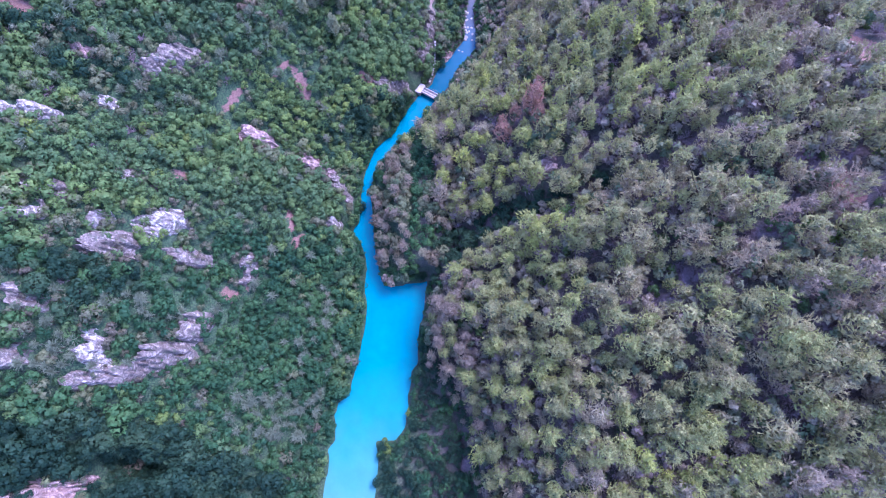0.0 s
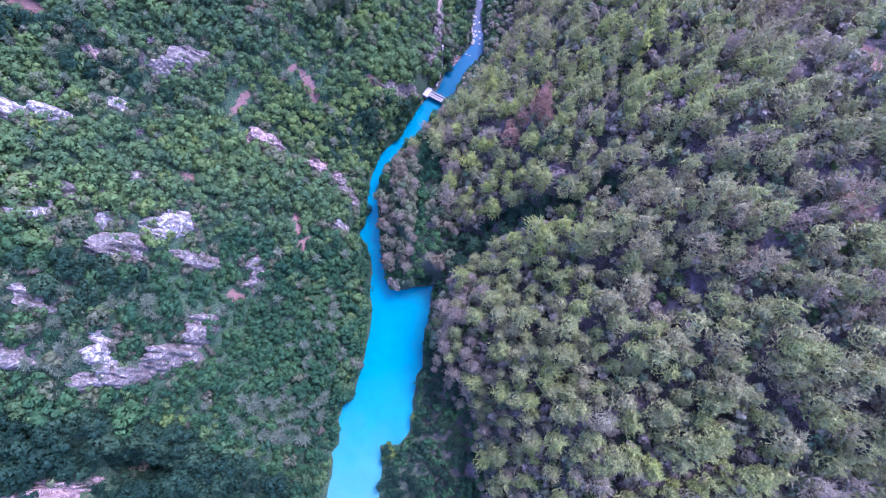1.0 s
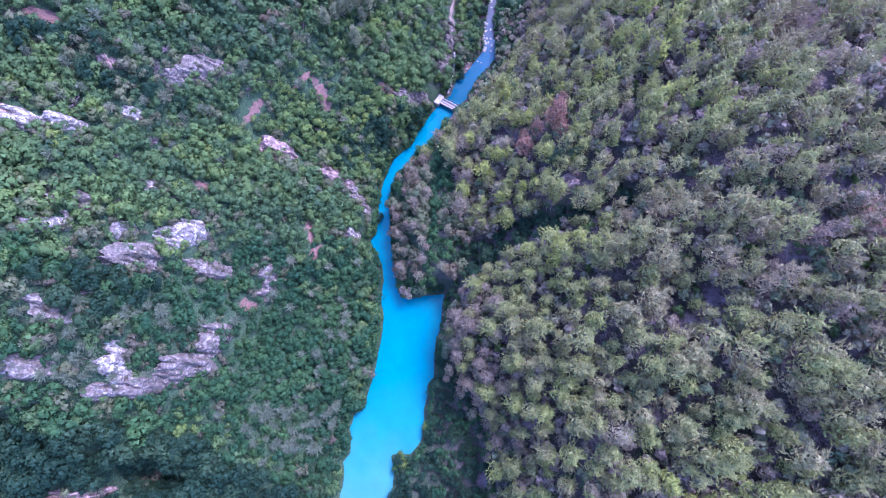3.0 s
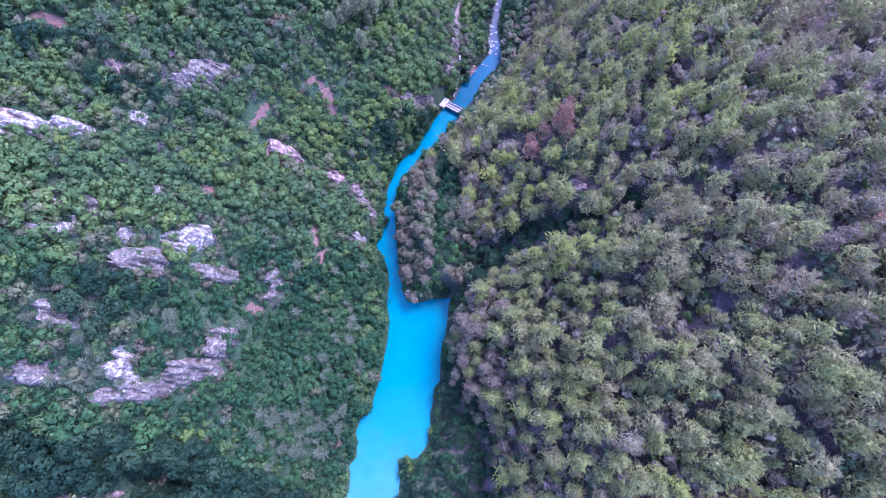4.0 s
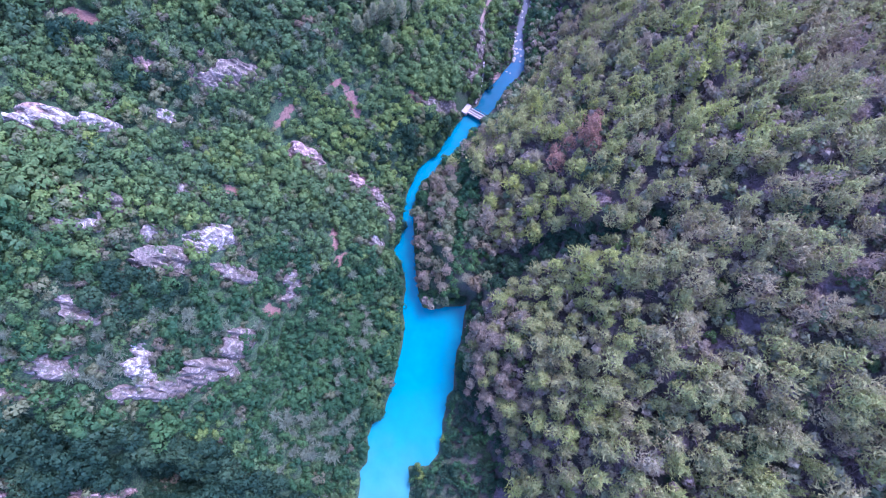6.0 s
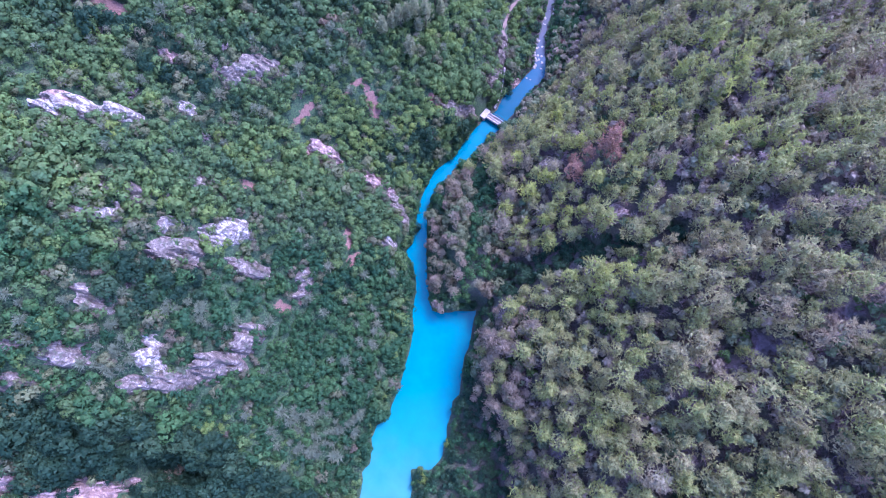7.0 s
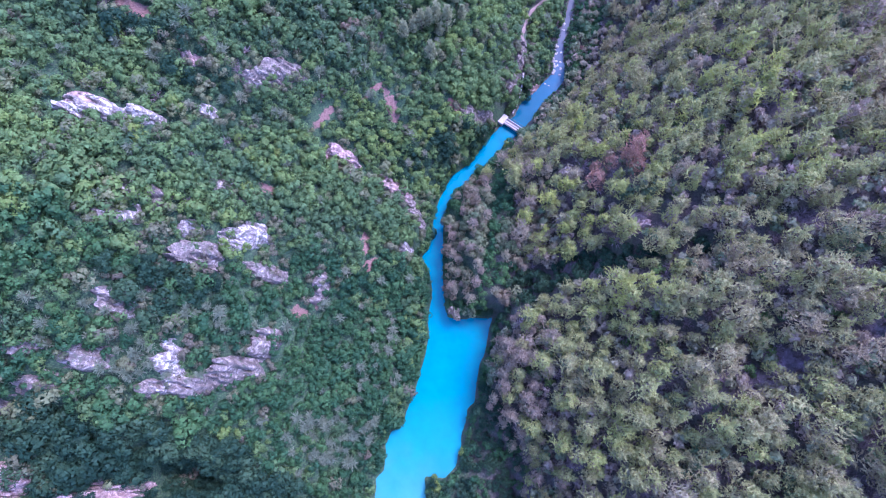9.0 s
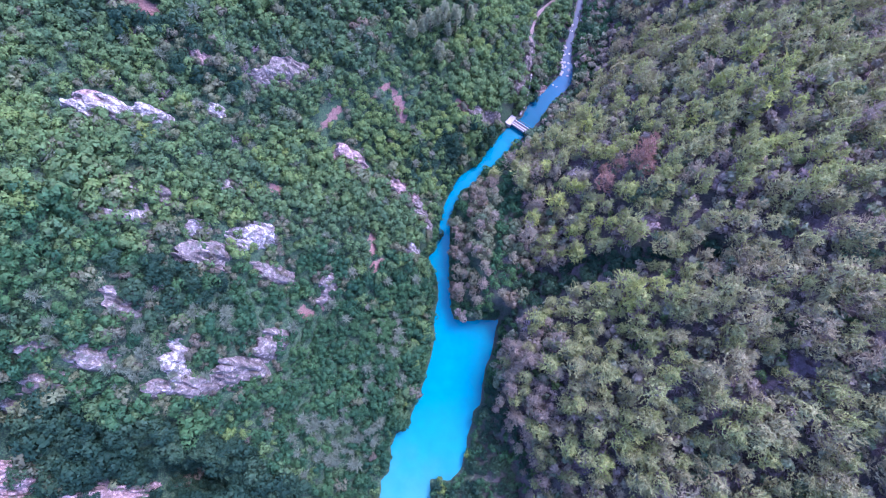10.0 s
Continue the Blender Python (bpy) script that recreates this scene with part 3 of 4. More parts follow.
def broad_crown(rng, tall, wide, leaves=150, lobes=6, fine=1.0):
    """A cluster of rounded puffs, each a skin of small leaf clumps, over a few broad inner leaves."""
    heads = unit(rng.normal(size=(lobes, 3)) * np.array([1, 1, 0.45]) + np.array([0, 0, 0.35]))
    heads[0] = (0, 0, 1)
    puff = wide * rng.uniform(0.40, 0.62, lobes)
    middle = heads * np.array([wide * 0.58, wide * 0.58, tall * 0.30]) + np.array([0, 0, tall * 0.48])
    own = rng.integers(lobes, size=leaves)
    d = unit(rng.normal(size=(leaves, 3)) * np.array([1, 1, 0.9]) + heads[own] * 0.55 + np.array([0, 0, 0.45]))
    at = middle[own] + d * (puff[own] * rng.uniform(0.86, 1.08, leaves))[:, None] * np.array([1, 1, 0.9])
    normal = unit(d + rng.normal(0, 0.30, d.shape))
    a = unit(np.cross(normal, rng.normal(size=d.shape)))
    b = np.cross(normal, a)
    s = rng.uniform(0.11, 0.20, (leaves, 1)) * fine
    skin = np.stack([at - a * s - b * s * 0.6, at + a * s - b * s * 0.6, at + b * s * 1.1], 1)
    inner = 17 * lobes
    own = np.arange(inner) % lobes
    d = unit(rng.normal(size=(inner, 3)) + heads[own] * 0.4 + np.array([0, 0, 0.3]))
    at = middle[own] + d * (puff[own] * 0.74)[:, None]
    a = unit(np.cross(d, rng.normal(size=d.shape)))
    b = np.cross(d, a)
    s = np.minimum(puff[own][:, None] * 0.31, 0.30)
    return np.concatenate([skin, np.stack([at - a * s - b * s * 0.6, at + a * s - b * s * 0.6, at + b * s * 1.1], 1)])


def twig_crown(rng, tall, wide, twigs=36):
    """A leafless bush: twigs that fan out and fork."""
    way = unit(rng.normal(0, 0.75, (twigs, 3)) + np.array([0, 0, 0.75]))
    way[:, 2] = np.abs(way[:, 2])
    length = rng.uniform(0.6, 1.05, twigs) * wide
    root = np.repeat([[0, 0, tall * 0.25]], twigs, 0) + rng.normal(0, 0.1, (twigs, 3))
    out = [blades(rng, root, way, length, 0.11)]
    for _ in range(3):
        fork = root + way * (length * rng.uniform(0.4, 0.85, twigs))[:, None]
        out.append(blades(rng, fork, unit(way + rng.normal(0, 0.55, way.shape)), rng.uniform(0.3, 0.6, twigs) * wide * 0.7, 0.10))
    return np.concatenate(out)


def star_crown(rng, tall, wide, rays=60):
    """A small pine seen mostly as a star: thin straight boughs that spray out from the leader."""
    k = np.arange(rays)
    f = (k + 0.5) / rays
    turn = k * 2.39996 + rng.normal(0, 0.2, rays)
    root = np.stack([np.zeros(rays), np.zeros(rays), tall * (0.95 - 0.45 * f)], 1)
    ways = unit(np.stack([np.cos(turn), np.sin(turn), 0.9 - 0.8 * f + rng.normal(0, 0.15, rays)], 1))
    length = wide * (0.5 + 0.5 * f) * rng.uniform(0.6, 1.2, rays)
    out = [blades(rng, root, ways, length, 0.16)]
    for part_way in (0.4, 0.6, 0.8):
        fork = root + ways * (length * part_way)[:, None]
        out.append(blades(rng, fork, unit(ways + rng.normal(0, 0.4, ways.shape)), length * 0.38, 0.12))
    return np.concatenate(out)


def trunk_tris(rng, tall, thick, limbs=4, reach=1.0):
    """A tapered, slightly crooked trunk with a few limbs."""
    out = []

    def tube(a, b, ra, rb, sides=5):
        a, b = np.array(a, float), np.array(b, float)
        w = unit(b - a)
        u = unit(np.cross(w, [0.3, 0.9, 0.1]))
        v = np.cross(w, u)
        for k in range(sides):
            t0, t1 = 2 * math.pi * k / sides, 2 * math.pi * (k + 1) / sides
            d0, d1 = u * math.cos(t0) + v * math.sin(t0), u * math.cos(t1) + v * math.sin(t1)
            out.append([a + d0 * ra, a + d1 * ra, b + d1 * rb])
            out.append([a + d0 * ra, b + d1 * rb, b + d0 * rb])

    bend = rng.normal(0, 0.06 * tall, 2)
    mid = (bend[0], bend[1], tall * 0.5)
    tube((0, 0, -0.6), mid, thick, thick * 0.7)
    tube(mid, (bend[0] * 0.6, bend[1] * 0.6, tall * 0.92), thick * 0.7, thick * 0.2)
    for k in range(limbs):
        turn = k * 2.4 + rng.normal(0, 0.3)
        z = tall * rng.uniform(0.35, 0.75)
        tube((bend[0] * 0.8, bend[1] * 0.8, z), (math.cos(turn) * reach, math.sin(turn) * reach, z + 0.35 * reach), thick * 0.4, thick * 0.12, 4)
    return np.array(out)


RNG = np.random.default_rng(7)


def scatter(low_x, high_x, low_y, high_y, gap, jitter=0.42):
    """A jittered triangular lattice of places."""
    xs, ys = np.arange(low_x, high_x, gap), np.arange(low_y, high_y, gap * 0.866)
    gx, gy = np.meshgrid(xs, ys)
    gx = gx + (np.arange(len(ys)) % 2)[:, None] * gap / 2
    x, y = gx.ravel(), gy.ravel()
    return x + RNG.uniform(-jitter, jitter, x.shape) * gap, y + RNG.uniform(-jitter, jitter, x.shape) * gap


class Plant:
    """A kind of tree: a few grown shapes, stood as single trees near by and joined as one wood farther off."""

    def __init__(self, name, label, category, group, material, makers, trunk_size):
        self.name, self.label, self.category, self.group, self.material = name, label, category, group, material
        self.crowns = [make(np.random.default_rng(100 + i)) for i, make in enumerate(makers)]
        self.trunks = [trunk_tris(np.random.default_rng(200 + i), *trunk_size) for i in range(len(makers))]
        self.models = [None] * len(makers)

    def stand(self, x, y, size, turn, kind):
        if self.models[kind] is None:
            base = new(self.name)
            for part_name, tris, material in (("trunk", self.trunks[kind], BARK), ("crown", self.crowns[kind], self.material)):
                ob = new(part_name, tri_mesh(part_name, tris, material))
                ob.parent = base
            tagged(base, self.label, self.category, self.group)
            self.models[kind] = base
            base.matrix_basis = Matrix.LocRotScale((x, y, ground(x, y)), Euler((0, 0, turn)), (size, size, size))
            return
        first = self.models[kind]
        made = copy_thing(first, pose(0, 0, 0))
        made.matrix_basis = Matrix.LocRotScale((x, y, ground(x, y)), Euler((0, 0, turn)), (size, size, size))

    def wood(self, name, label, xs, ys, sizes, material=None):
        """All the rest of the kind as one object."""
        zs = height(xs, ys)
        tris, tones = [], []
        for x, y, z, size in zip(xs, ys, zs, sizes):
            kind = RNG.integers(len(self.crowns))
            t = RNG.uniform(0, 2 * math.pi)
            c, s = math.cos(t) * size, math.sin(t) * size
            turn = np.array([[c, s, 0], [-s, c, 0], [0, 0, size * RNG.uniform(0.88, 1.12)]])
            crown = self.crowns[kind] @ turn + np.array([x, y, z])
            tris.append(crown)
            tones.append(np.full(len(crown), RNG.random()))
        if not tris:
            return
        ob = new(name, tri_mesh(name, np.concatenate(tris), material or self.material, np.concatenate(tones)))
        tagged(ob, label, self.category, kind="stuff")


def grow(make, low, high, count, **more):
    return [lambda rng, i=i: make(rng, *(low[k] + (high[k] - low[k]) * (i / max(count - 1, 1)) for k in range(2)), **more) for i in range(count)]


pine = Plant("pine_tree", "grey-green pine with spiky needle tufts on the slope", "pine tree", "pines on the gorge slope", PINE,
             grow(pine_crown, (8.2, 2.0), (11.0, 2.65), 8, sprays=4, fine=0.13), (8.0, 0.17, 5, 1.1))
broad = Plant("broadleaf_tree", "dense dark green broadleaf tree on the slope", "tree", "leafy trees on the gorge slope", BROAD,
              grow(broad_crown, (2.2, 1.4), (3.0, 1.95), 8), (2.2, 0.10, 4, 0.8))
fresh_tree = Plant("broadleaf_tree", "dense fresh green broadleaf tree on the slope", "tree", "leafy trees on the gorge slope", FRESH,
                   grow(broad_crown, (2.2, 1.4), (3.0, 1.95), 8), (2.2, 0.10, 4, 0.8))
russet = Plant("russet_tree", "brownish drying tree on the headland above the pool", "tree", "drying trees", RUSSET,
               grow(broad_crown, (3.0, 1.4), (3.8, 1.8), 4), (2.8, 0.11, 4, 0.9))
golden = Plant("yellow_green_tree", "bright yellow-green leafy tree among darker ones", "tree", "yellow-green trees", YELLOW,
               grow(broad_crown, (2.6, 1.3), (3.2, 1.7), 4), (2.4, 0.10, 4, 0.8))
dry = Plant("bare_shrub", "leafless mauve-grey shrub between the trees", "shrub", "bare shrubs", TWIGS,
            grow(twig_crown, (1.6, 1.3), (2.2, 1.9), 5), (1.0, 0.07, 3, 0.5))
star = Plant("small_pine", "small pale star-shaped pine among leafy trees", "pine tree", "small pines on the leafy slope", STAR,
             grow(star_crown, (2.9, 1.2), (3.7, 1.7), 5), (2.8, 0.09, 3, 0.6))
under = Plant("low_bush", "olive-brown low bush under the pines", "bush", "low bushes", UNDER,
              grow(broad_crown, (3.0, 1.25), (4.2, 1.75), 5, leaves=62, lobes=3, fine=1.6), (1.2, 0.06, 3, 0.5))
evergreen = Plant("evergreen_tree", "dark blue-green evergreen tree, its leaf colour including some gully shade", "tree", "evergreens in the gullies", DARK_BROAD,
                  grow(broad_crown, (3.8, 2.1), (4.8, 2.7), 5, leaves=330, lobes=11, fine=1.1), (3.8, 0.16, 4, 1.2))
conifer = Plant("tall_conifer", "tall pale grey-green conifer above the scrub", "conifer", "tall conifers on the upper slope", CONIFER,
                grow(pine_crown, (8.0, 1.5), (10.0, 1.9), 3, boughs=44, needles=8, fine=0.16), (7.6, 0.18, 5, 0.9))


# ---------------------------------------------------------------- the pine side
def east_offset(x, y):
    return x - np.interp(y, AXIS_Y, AXIS_X)


def headland(x, y):
    """The low wooded spur that narrows the river, east bank."""
    return (y > 22) & (y < 64) & (x < np.interp(y, [22, 40, 64], [1, 1, -4]))


def fringe(x, y):
    """Ground past the stretch that the flight looks down on."""
    west = np.interp(y, [-30, 0, 20, 60, 80, 100, 120, 140], [-100, -95, -94, -111, -88, -46, -22, -6])
    east = np.interp(y, [-26, -20, 60, 90, 104, 110, 140], [30, 76, 83, 91, 80, 44, 24])
    return (x < west) | (x > east) | (y < -31) | (y > 142)


def keep(x, y, mask):
    return x[mask], y[mask]


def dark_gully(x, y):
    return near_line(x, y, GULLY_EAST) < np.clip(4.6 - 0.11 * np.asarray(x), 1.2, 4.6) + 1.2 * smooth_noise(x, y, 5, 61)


def plant_pines():
    x, y = scatter(-14, 98, -34, 138, 3.05)
    edge, u, rock = shore(x, y), east_offset(x, y), clear_of_rocks(x, y)
    top = canopy(x, y)
    low = (y < 8) & (top < 12)
    outside = fringe(x, y)
    ok = (edge > 2.0) & (u > 0) & (rock > 0.5) & (scar(x, y, 0.3) < 0.3) & ~headland(x, y) & ~low & (top > 6) & ~dark_gully(x, y) & (open_spot(x, y) > 0.5) & (np.hypot(x - 2.4, y - 80.4) > 4.6)
    ok &= (clearing(x, y) < 0) | (RNG.random(x.shape) < 0.3)
    x, y = keep(x, y, ok & (RNG.random(x.shape) < np.where(outside, 0.25, 0.96)))
    size = np.clip(RNG.lognormal(-0.16, 0.2, x.shape), 0.55, 1.2)
    size = size * np.where((x > 15) & (y < 36), 1.14, 1.0)
    near = (x > 12) & (x < 52) & (y > -4) & (y < 52)
    red = (np.hypot((x - 17) / 6.5, (y - 60.5) / 4) < 1) & (RNG.random(x.shape) < 0.8)
    near &= ~red
    near &= np.cumsum(near) <= 300
    for a, b, s in zip(x[near], y[near], size[near]):
        pine.stand(float(a), float(b), float(s), RNG.uniform(0, 6.28), int(RNG.integers(8)))
    pine.wood("dead_pines", "reddish-brown dead pines among living ones", x[red], y[red], size[red], DEAD)
    near |= red
    ex, ey = scatter(-14, 30, -30, 60, 2.6)
    eu, etop = east_offset(ex, ey), canopy(ex, ey)
    steep = (shore(ex, ey) > 1.0) & (etop > 5) & (etop < 24) & (eu > 6) & ~headland(ex, ey) & ~dark_gully(ex, ey) & (clear_of_rocks(ex, ey) > 0.3) & ~((ey < 8) & (etop < 9))
    ex, ey = keep(ex, ey, steep)
    pine.wood("cliff_pines", "small brownish-grey pines clinging to the cliff", ex, ey, RNG.uniform(0.36, 0.66, ex.shape), DRY_PINE)
    grey = ~near & (RNG.random(x.shape) < np.where(y > 66, 0.12, np.clip(1.2 - east_offset(x, y) / 26, 0.10, 0.8)))
    pine.wood("pine_forest", "grey-green pine wood covering the steep slope", x[~near & ~grey], y[~near & ~grey], size[~near & ~grey])
    pine.wood("greyish_pines", "greyish half-dry pines over the cliff edge", x[grey], y[grey], size[grey], DRY_PINE)


def plant_open_spots():
    """Leafless shrubs that stand in the open spots."""
    rng = random.Random(11)
    for cx, cy, r in OPEN_SPOTS:
        for _ in range(int(3 + r * 2)):
            t, d = rng.uniform(0, 6.28), r * math.sqrt(rng.random())
            dry.stand(cx + d * math.cos(t), cy + d * math.sin(t), rng.uniform(0.8, 1.3), t, rng.randrange(5))


def plant_undergrowth():
    x, y = scatter(-4, 92, -32, 134, 2.05)
    ok = ~fringe(x, y) & (shore(x, y) > 1.5) & (east_offset(x, y) > 3) & (clear_of_rocks(x, y) > 0.6) & (open_spot(x, y) > 0.2) & (scar(x, y) < 0.3) & ~headland(x, y) & ~dark_gully(x, y) & ~((y < 8) & (canopy(x, y) < 13))
    x, y = keep(x, y, ok & (RNG.random(x.shape) < 0.86))
    kind = RNG.random(x.shape)
    bare = kind < 0.2 + 0.2 * (clearing(x, y) > 0)
    green = ~bare & (kind > 0.92)
    rest = ~bare & ~green
    broad.wood("understory", "dark green leafy bushes under the pines", x[green], y[green], RNG.uniform(0.6, 1.0, green.sum()))
    dry.wood("dry_brush", "mauve-grey leafless brush between the pines", x[bare], y[bare], RNG.uniform(0.8, 1.4, bare.sum()))
    under.wood("low_bushes", "olive-brown low bushes between the pine trunks", x[rest], y[rest], RNG.uniform(0.8, 1.5, rest.sum()))


def plant_east_bank():
    x, y = scatter(-20, 40, -33, 132, 2.3)
    u, edge, top = east_offset(x, y), shore(x, y), canopy(x, y)
    low = (y < 8) & (top < 12)
    ok = (edge > np.where(y > 84, 1.4, 0.6)) & (u > 0) & (headland(x, y) | low | (top <= 6) | (edge < 3.0) | dark_gully(x, y)) & (clear_of_rocks(x, y) > 0.2) & (scar(x, y, 0.4) < 0.3) & (np.hypot(x - 2.0, y - 80.8) > 2.6)
    x, y, low = x[ok], y[ok], low[ok]
    brown = headland(x, y) & (smooth_noise(x, y, 9, 31) + (x < -8) * 0.5 > 0.05) & (y > 28)
    spiky = brown & (RNG.random(x.shape) < 0.42)
    pine.wood("headland_pines", "greyish-brown small pines on the headland", x[spiky], y[spiky], RNG.uniform(0.5, 0.78, spiky.sum()), DRY_PINE)
    leafy = brown & ~spiky
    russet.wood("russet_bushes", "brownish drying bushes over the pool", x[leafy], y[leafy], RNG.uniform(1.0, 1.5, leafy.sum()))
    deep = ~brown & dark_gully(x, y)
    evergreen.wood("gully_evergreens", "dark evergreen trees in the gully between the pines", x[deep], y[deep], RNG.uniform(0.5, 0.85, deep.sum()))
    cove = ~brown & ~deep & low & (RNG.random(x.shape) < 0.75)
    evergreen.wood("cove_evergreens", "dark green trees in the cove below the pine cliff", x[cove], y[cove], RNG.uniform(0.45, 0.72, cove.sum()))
    plain = ~brown & ~deep & ~cove
    broad.wood("bank_bushes", "dark green bushes along the east bank", x[plain], y[plain], RNG.uniform(0.7, 1.15, plain.sum()), FRESH)


# ---------------------------------------------------------------- the leafy side
TRACK_LINE = ((-3.4, 108.5), (-4.8, 110.8), (-4.5, 115.3), (-3.7, 120.6), (-2.4, 124.6), (0.0, 128.0), (4.5, 131.5), (12, 138), (24, 160))


def build_track():
    pts = []
    for (ax, ay), (bx, by) in zip(TRACK_LINE, TRACK_LINE[1:]):
        steps = max(2, int(math.hypot(bx - ax, by - ay)))
        pts += [(ax + (bx - ax) * k / steps, ay + (by - ay) * k / steps) for k in range(steps)]
    verts, faces = [], []
    for k, (x, y) in enumerate(pts):
        a, b = pts[max(k - 1, 0)], pts[min(k + 1, len(pts) - 1)]
        w = Vector((b[0] - a[0], b[1] - a[1])).normalized()
        mid = ground(x, y) + 0.25
        half = 0.42 + 0.12 * math.sin(k * 1.3)
        for f in (-1.6, -1, 0, 1, 1.6):
            px, py = x - w.y * half * f, y + w.x * half * f
            verts.append((px, py, mid + (0.06 if f == 0 else 0) - (0.9 if abs(f) > 1 else 0)))
    for k in range(len(pts) - 1):
        faces += [(5 * k + j, 5 * k + j + 1, 5 * k + j + 6, 5 * k + j + 5) for j in range(4)]
    ob = link_mesh("track", verts, faces, TRACK)
    tagged(ob, "narrow pinkish dirt track winding through the trees", "track", kind="structure")


build_track()


def plant_leafy_side():
    x, y = scatter(-124, 12, -38, 142, 1.74, 0.52)
    edge, u, rock = shore(x, y), east_offset(x, y), clear_of_rocks(x, y)
    bare = scar(x, y, 0.1)
    track = near_line(x, y, TRACK_LINE) < 1.35
    ok = (edge > np.where(y > 86, 1.5, 0.7)) & (u < 0) & (rock > np.where(RNG.random(x.shape) < 0.32, -9, RNG.uniform(-0.7, 0.5, x.shape))) & (bare < np.where(RNG.random(x.shape) < 0.25, 2, 0.3)) & ~track
    outside = fringe(x, y)
    ok &= np.hypot(x + 8.0, y - 86.2) > 3.0
    ok &= ~outside | (RNG.random(x.shape) < 0.2)
    x, y = keep(x, y, ok)
    size = np.clip(RNG.lognormal(0.0, 0.24, x.shape), 0.55, 1.5) * (1 + 0.35 * np.clip(smooth_noise(x, y, 17, 47), -0.4, 1))
    outside = fringe(x, y)
    size = size * np.where((scar(x, y, 0.8) > 0.1) | (clear_of_rocks(x, y) < 0.6), 0.72, 1.0)
    size[outside] *= 1.5
    gully = near_line(x, y, GULLY_WEST) < 11
    thinned = (gully & (RNG.random(x.shape) < 0.3))
    size[gully] *= 1.3
    x, y, size, outside, gully = x[~thinned], y[~thinned], size[~thinned], outside[~thinned], gully[~thinned]
    often = np.full(x.shape, 0.035)
    for cx, cy, rx, ry, share in ((-37, -9, 11, 7, 0.5), (-71, 1.5, 5, 4.5, 0.6), (-61, 12, 6, 3, 0.3), (-29, 8, 6, 16, 0.26), (-75, 60, 14, 6, 0.15),
                                  (-80, 8, 8, 6, 0.3), (-55, 80, 12, 8, 0.15), (-40, 92, 14, 8, 0.12)):
        often = np.where(np.hypot((x - cx) / rx, (y - cy) / ry) < 1, share, often)
    small_pine = (RNG.random(x.shape) < often) & ~outside & ~gully & (shore(x, y) > 4)
    chosen = np.flatnonzero(small_pine)
    for i in chosen[:260]:
        star.stand(float(x[i]), float(y[i]), float(RNG.uniform(0.75, 1.25)), RNG.uniform(0, 6.28), int(RNG.integers(5)))
    rest = chosen[260:]
    star.wood("small_pines", "small pale star-shaped pines among leafy trees", x[rest], y[rest], RNG.uniform(0.75, 1.25, len(rest)))
    x, y, size = x[~small_pine], y[~small_pine], size[~small_pine]
    olive = (RNG.random(x.shape) < np.where(clear_of_rocks(x, y) < 2.5, 0.38, 0.012 + 0.12 * (smooth_noise(x, y, 15, 87) > 0.4))) & ~fringe(x, y)
    russet.wood("olive_shrubs", "olive-brown shrubs around the rocks on the leafy slope", x[olive], y[olive], 0.88 * size[olive], OLIVE)
    x, y, size = x[~olive], y[~olive], size[~olive]
    near = (x > -62) & (x < -26) & (y > -6) & (y < 50)
    near &= np.cumsum(near) <= 300
    for a, b, s in zip(x[near], y[near], size[near]):
        fresh_tree.stand(float(a), float(b), float(s), RNG.uniform(0, 6.28), int(RNG.integers(8)))
    dead = ~near & (RNG.random(x.shape) < 0.028) & (smooth_noise(x, y, 16, 53) > -0.1)
    dry.wood("bare_brush", "mauve-grey leafless shrubs among the leafy trees", x[dead], y[dead], RNG.uniform(0.8, 1.3, dead.sum()))
    near |= dead
    left_over = ~near
    # The shade of gullies and dark bands is put into leaf colour here.
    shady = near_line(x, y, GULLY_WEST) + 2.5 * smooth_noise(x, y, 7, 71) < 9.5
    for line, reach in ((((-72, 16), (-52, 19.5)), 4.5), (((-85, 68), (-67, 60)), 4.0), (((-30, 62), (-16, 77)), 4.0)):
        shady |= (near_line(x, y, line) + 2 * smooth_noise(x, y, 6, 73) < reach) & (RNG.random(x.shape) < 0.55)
    fresh = np.zeros(x.shape, bool)
    for cx, cy, rx, ry in ((-46, 4, 13, 9), (-40, 12, 19, 26), (-58, 17, 18, 6)):
        fresh |= np.hypot((x - cx) / rx, (y - cy) / ry) + 0.5 * smooth_noise(x, y, 8, 79) < 1
    fresh |= (y + 5 * smooth_noise(x, y, 12, 83) < 24) & (RNG.random(x.shape) < 0.8)
    fresh &= (RNG.random(x.shape) < 0.8) & ~shady
    for name, label, chosen, material in (
            ("dark_evergreens", "blue-green evergreen trees, leaf colour darkened for the shade of the gullies", shady, DARK_BROAD),
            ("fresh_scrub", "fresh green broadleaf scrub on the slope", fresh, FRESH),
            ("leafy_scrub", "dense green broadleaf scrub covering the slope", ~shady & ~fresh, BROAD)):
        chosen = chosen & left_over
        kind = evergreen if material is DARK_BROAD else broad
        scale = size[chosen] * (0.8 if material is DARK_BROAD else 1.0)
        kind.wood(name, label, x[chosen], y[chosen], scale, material)


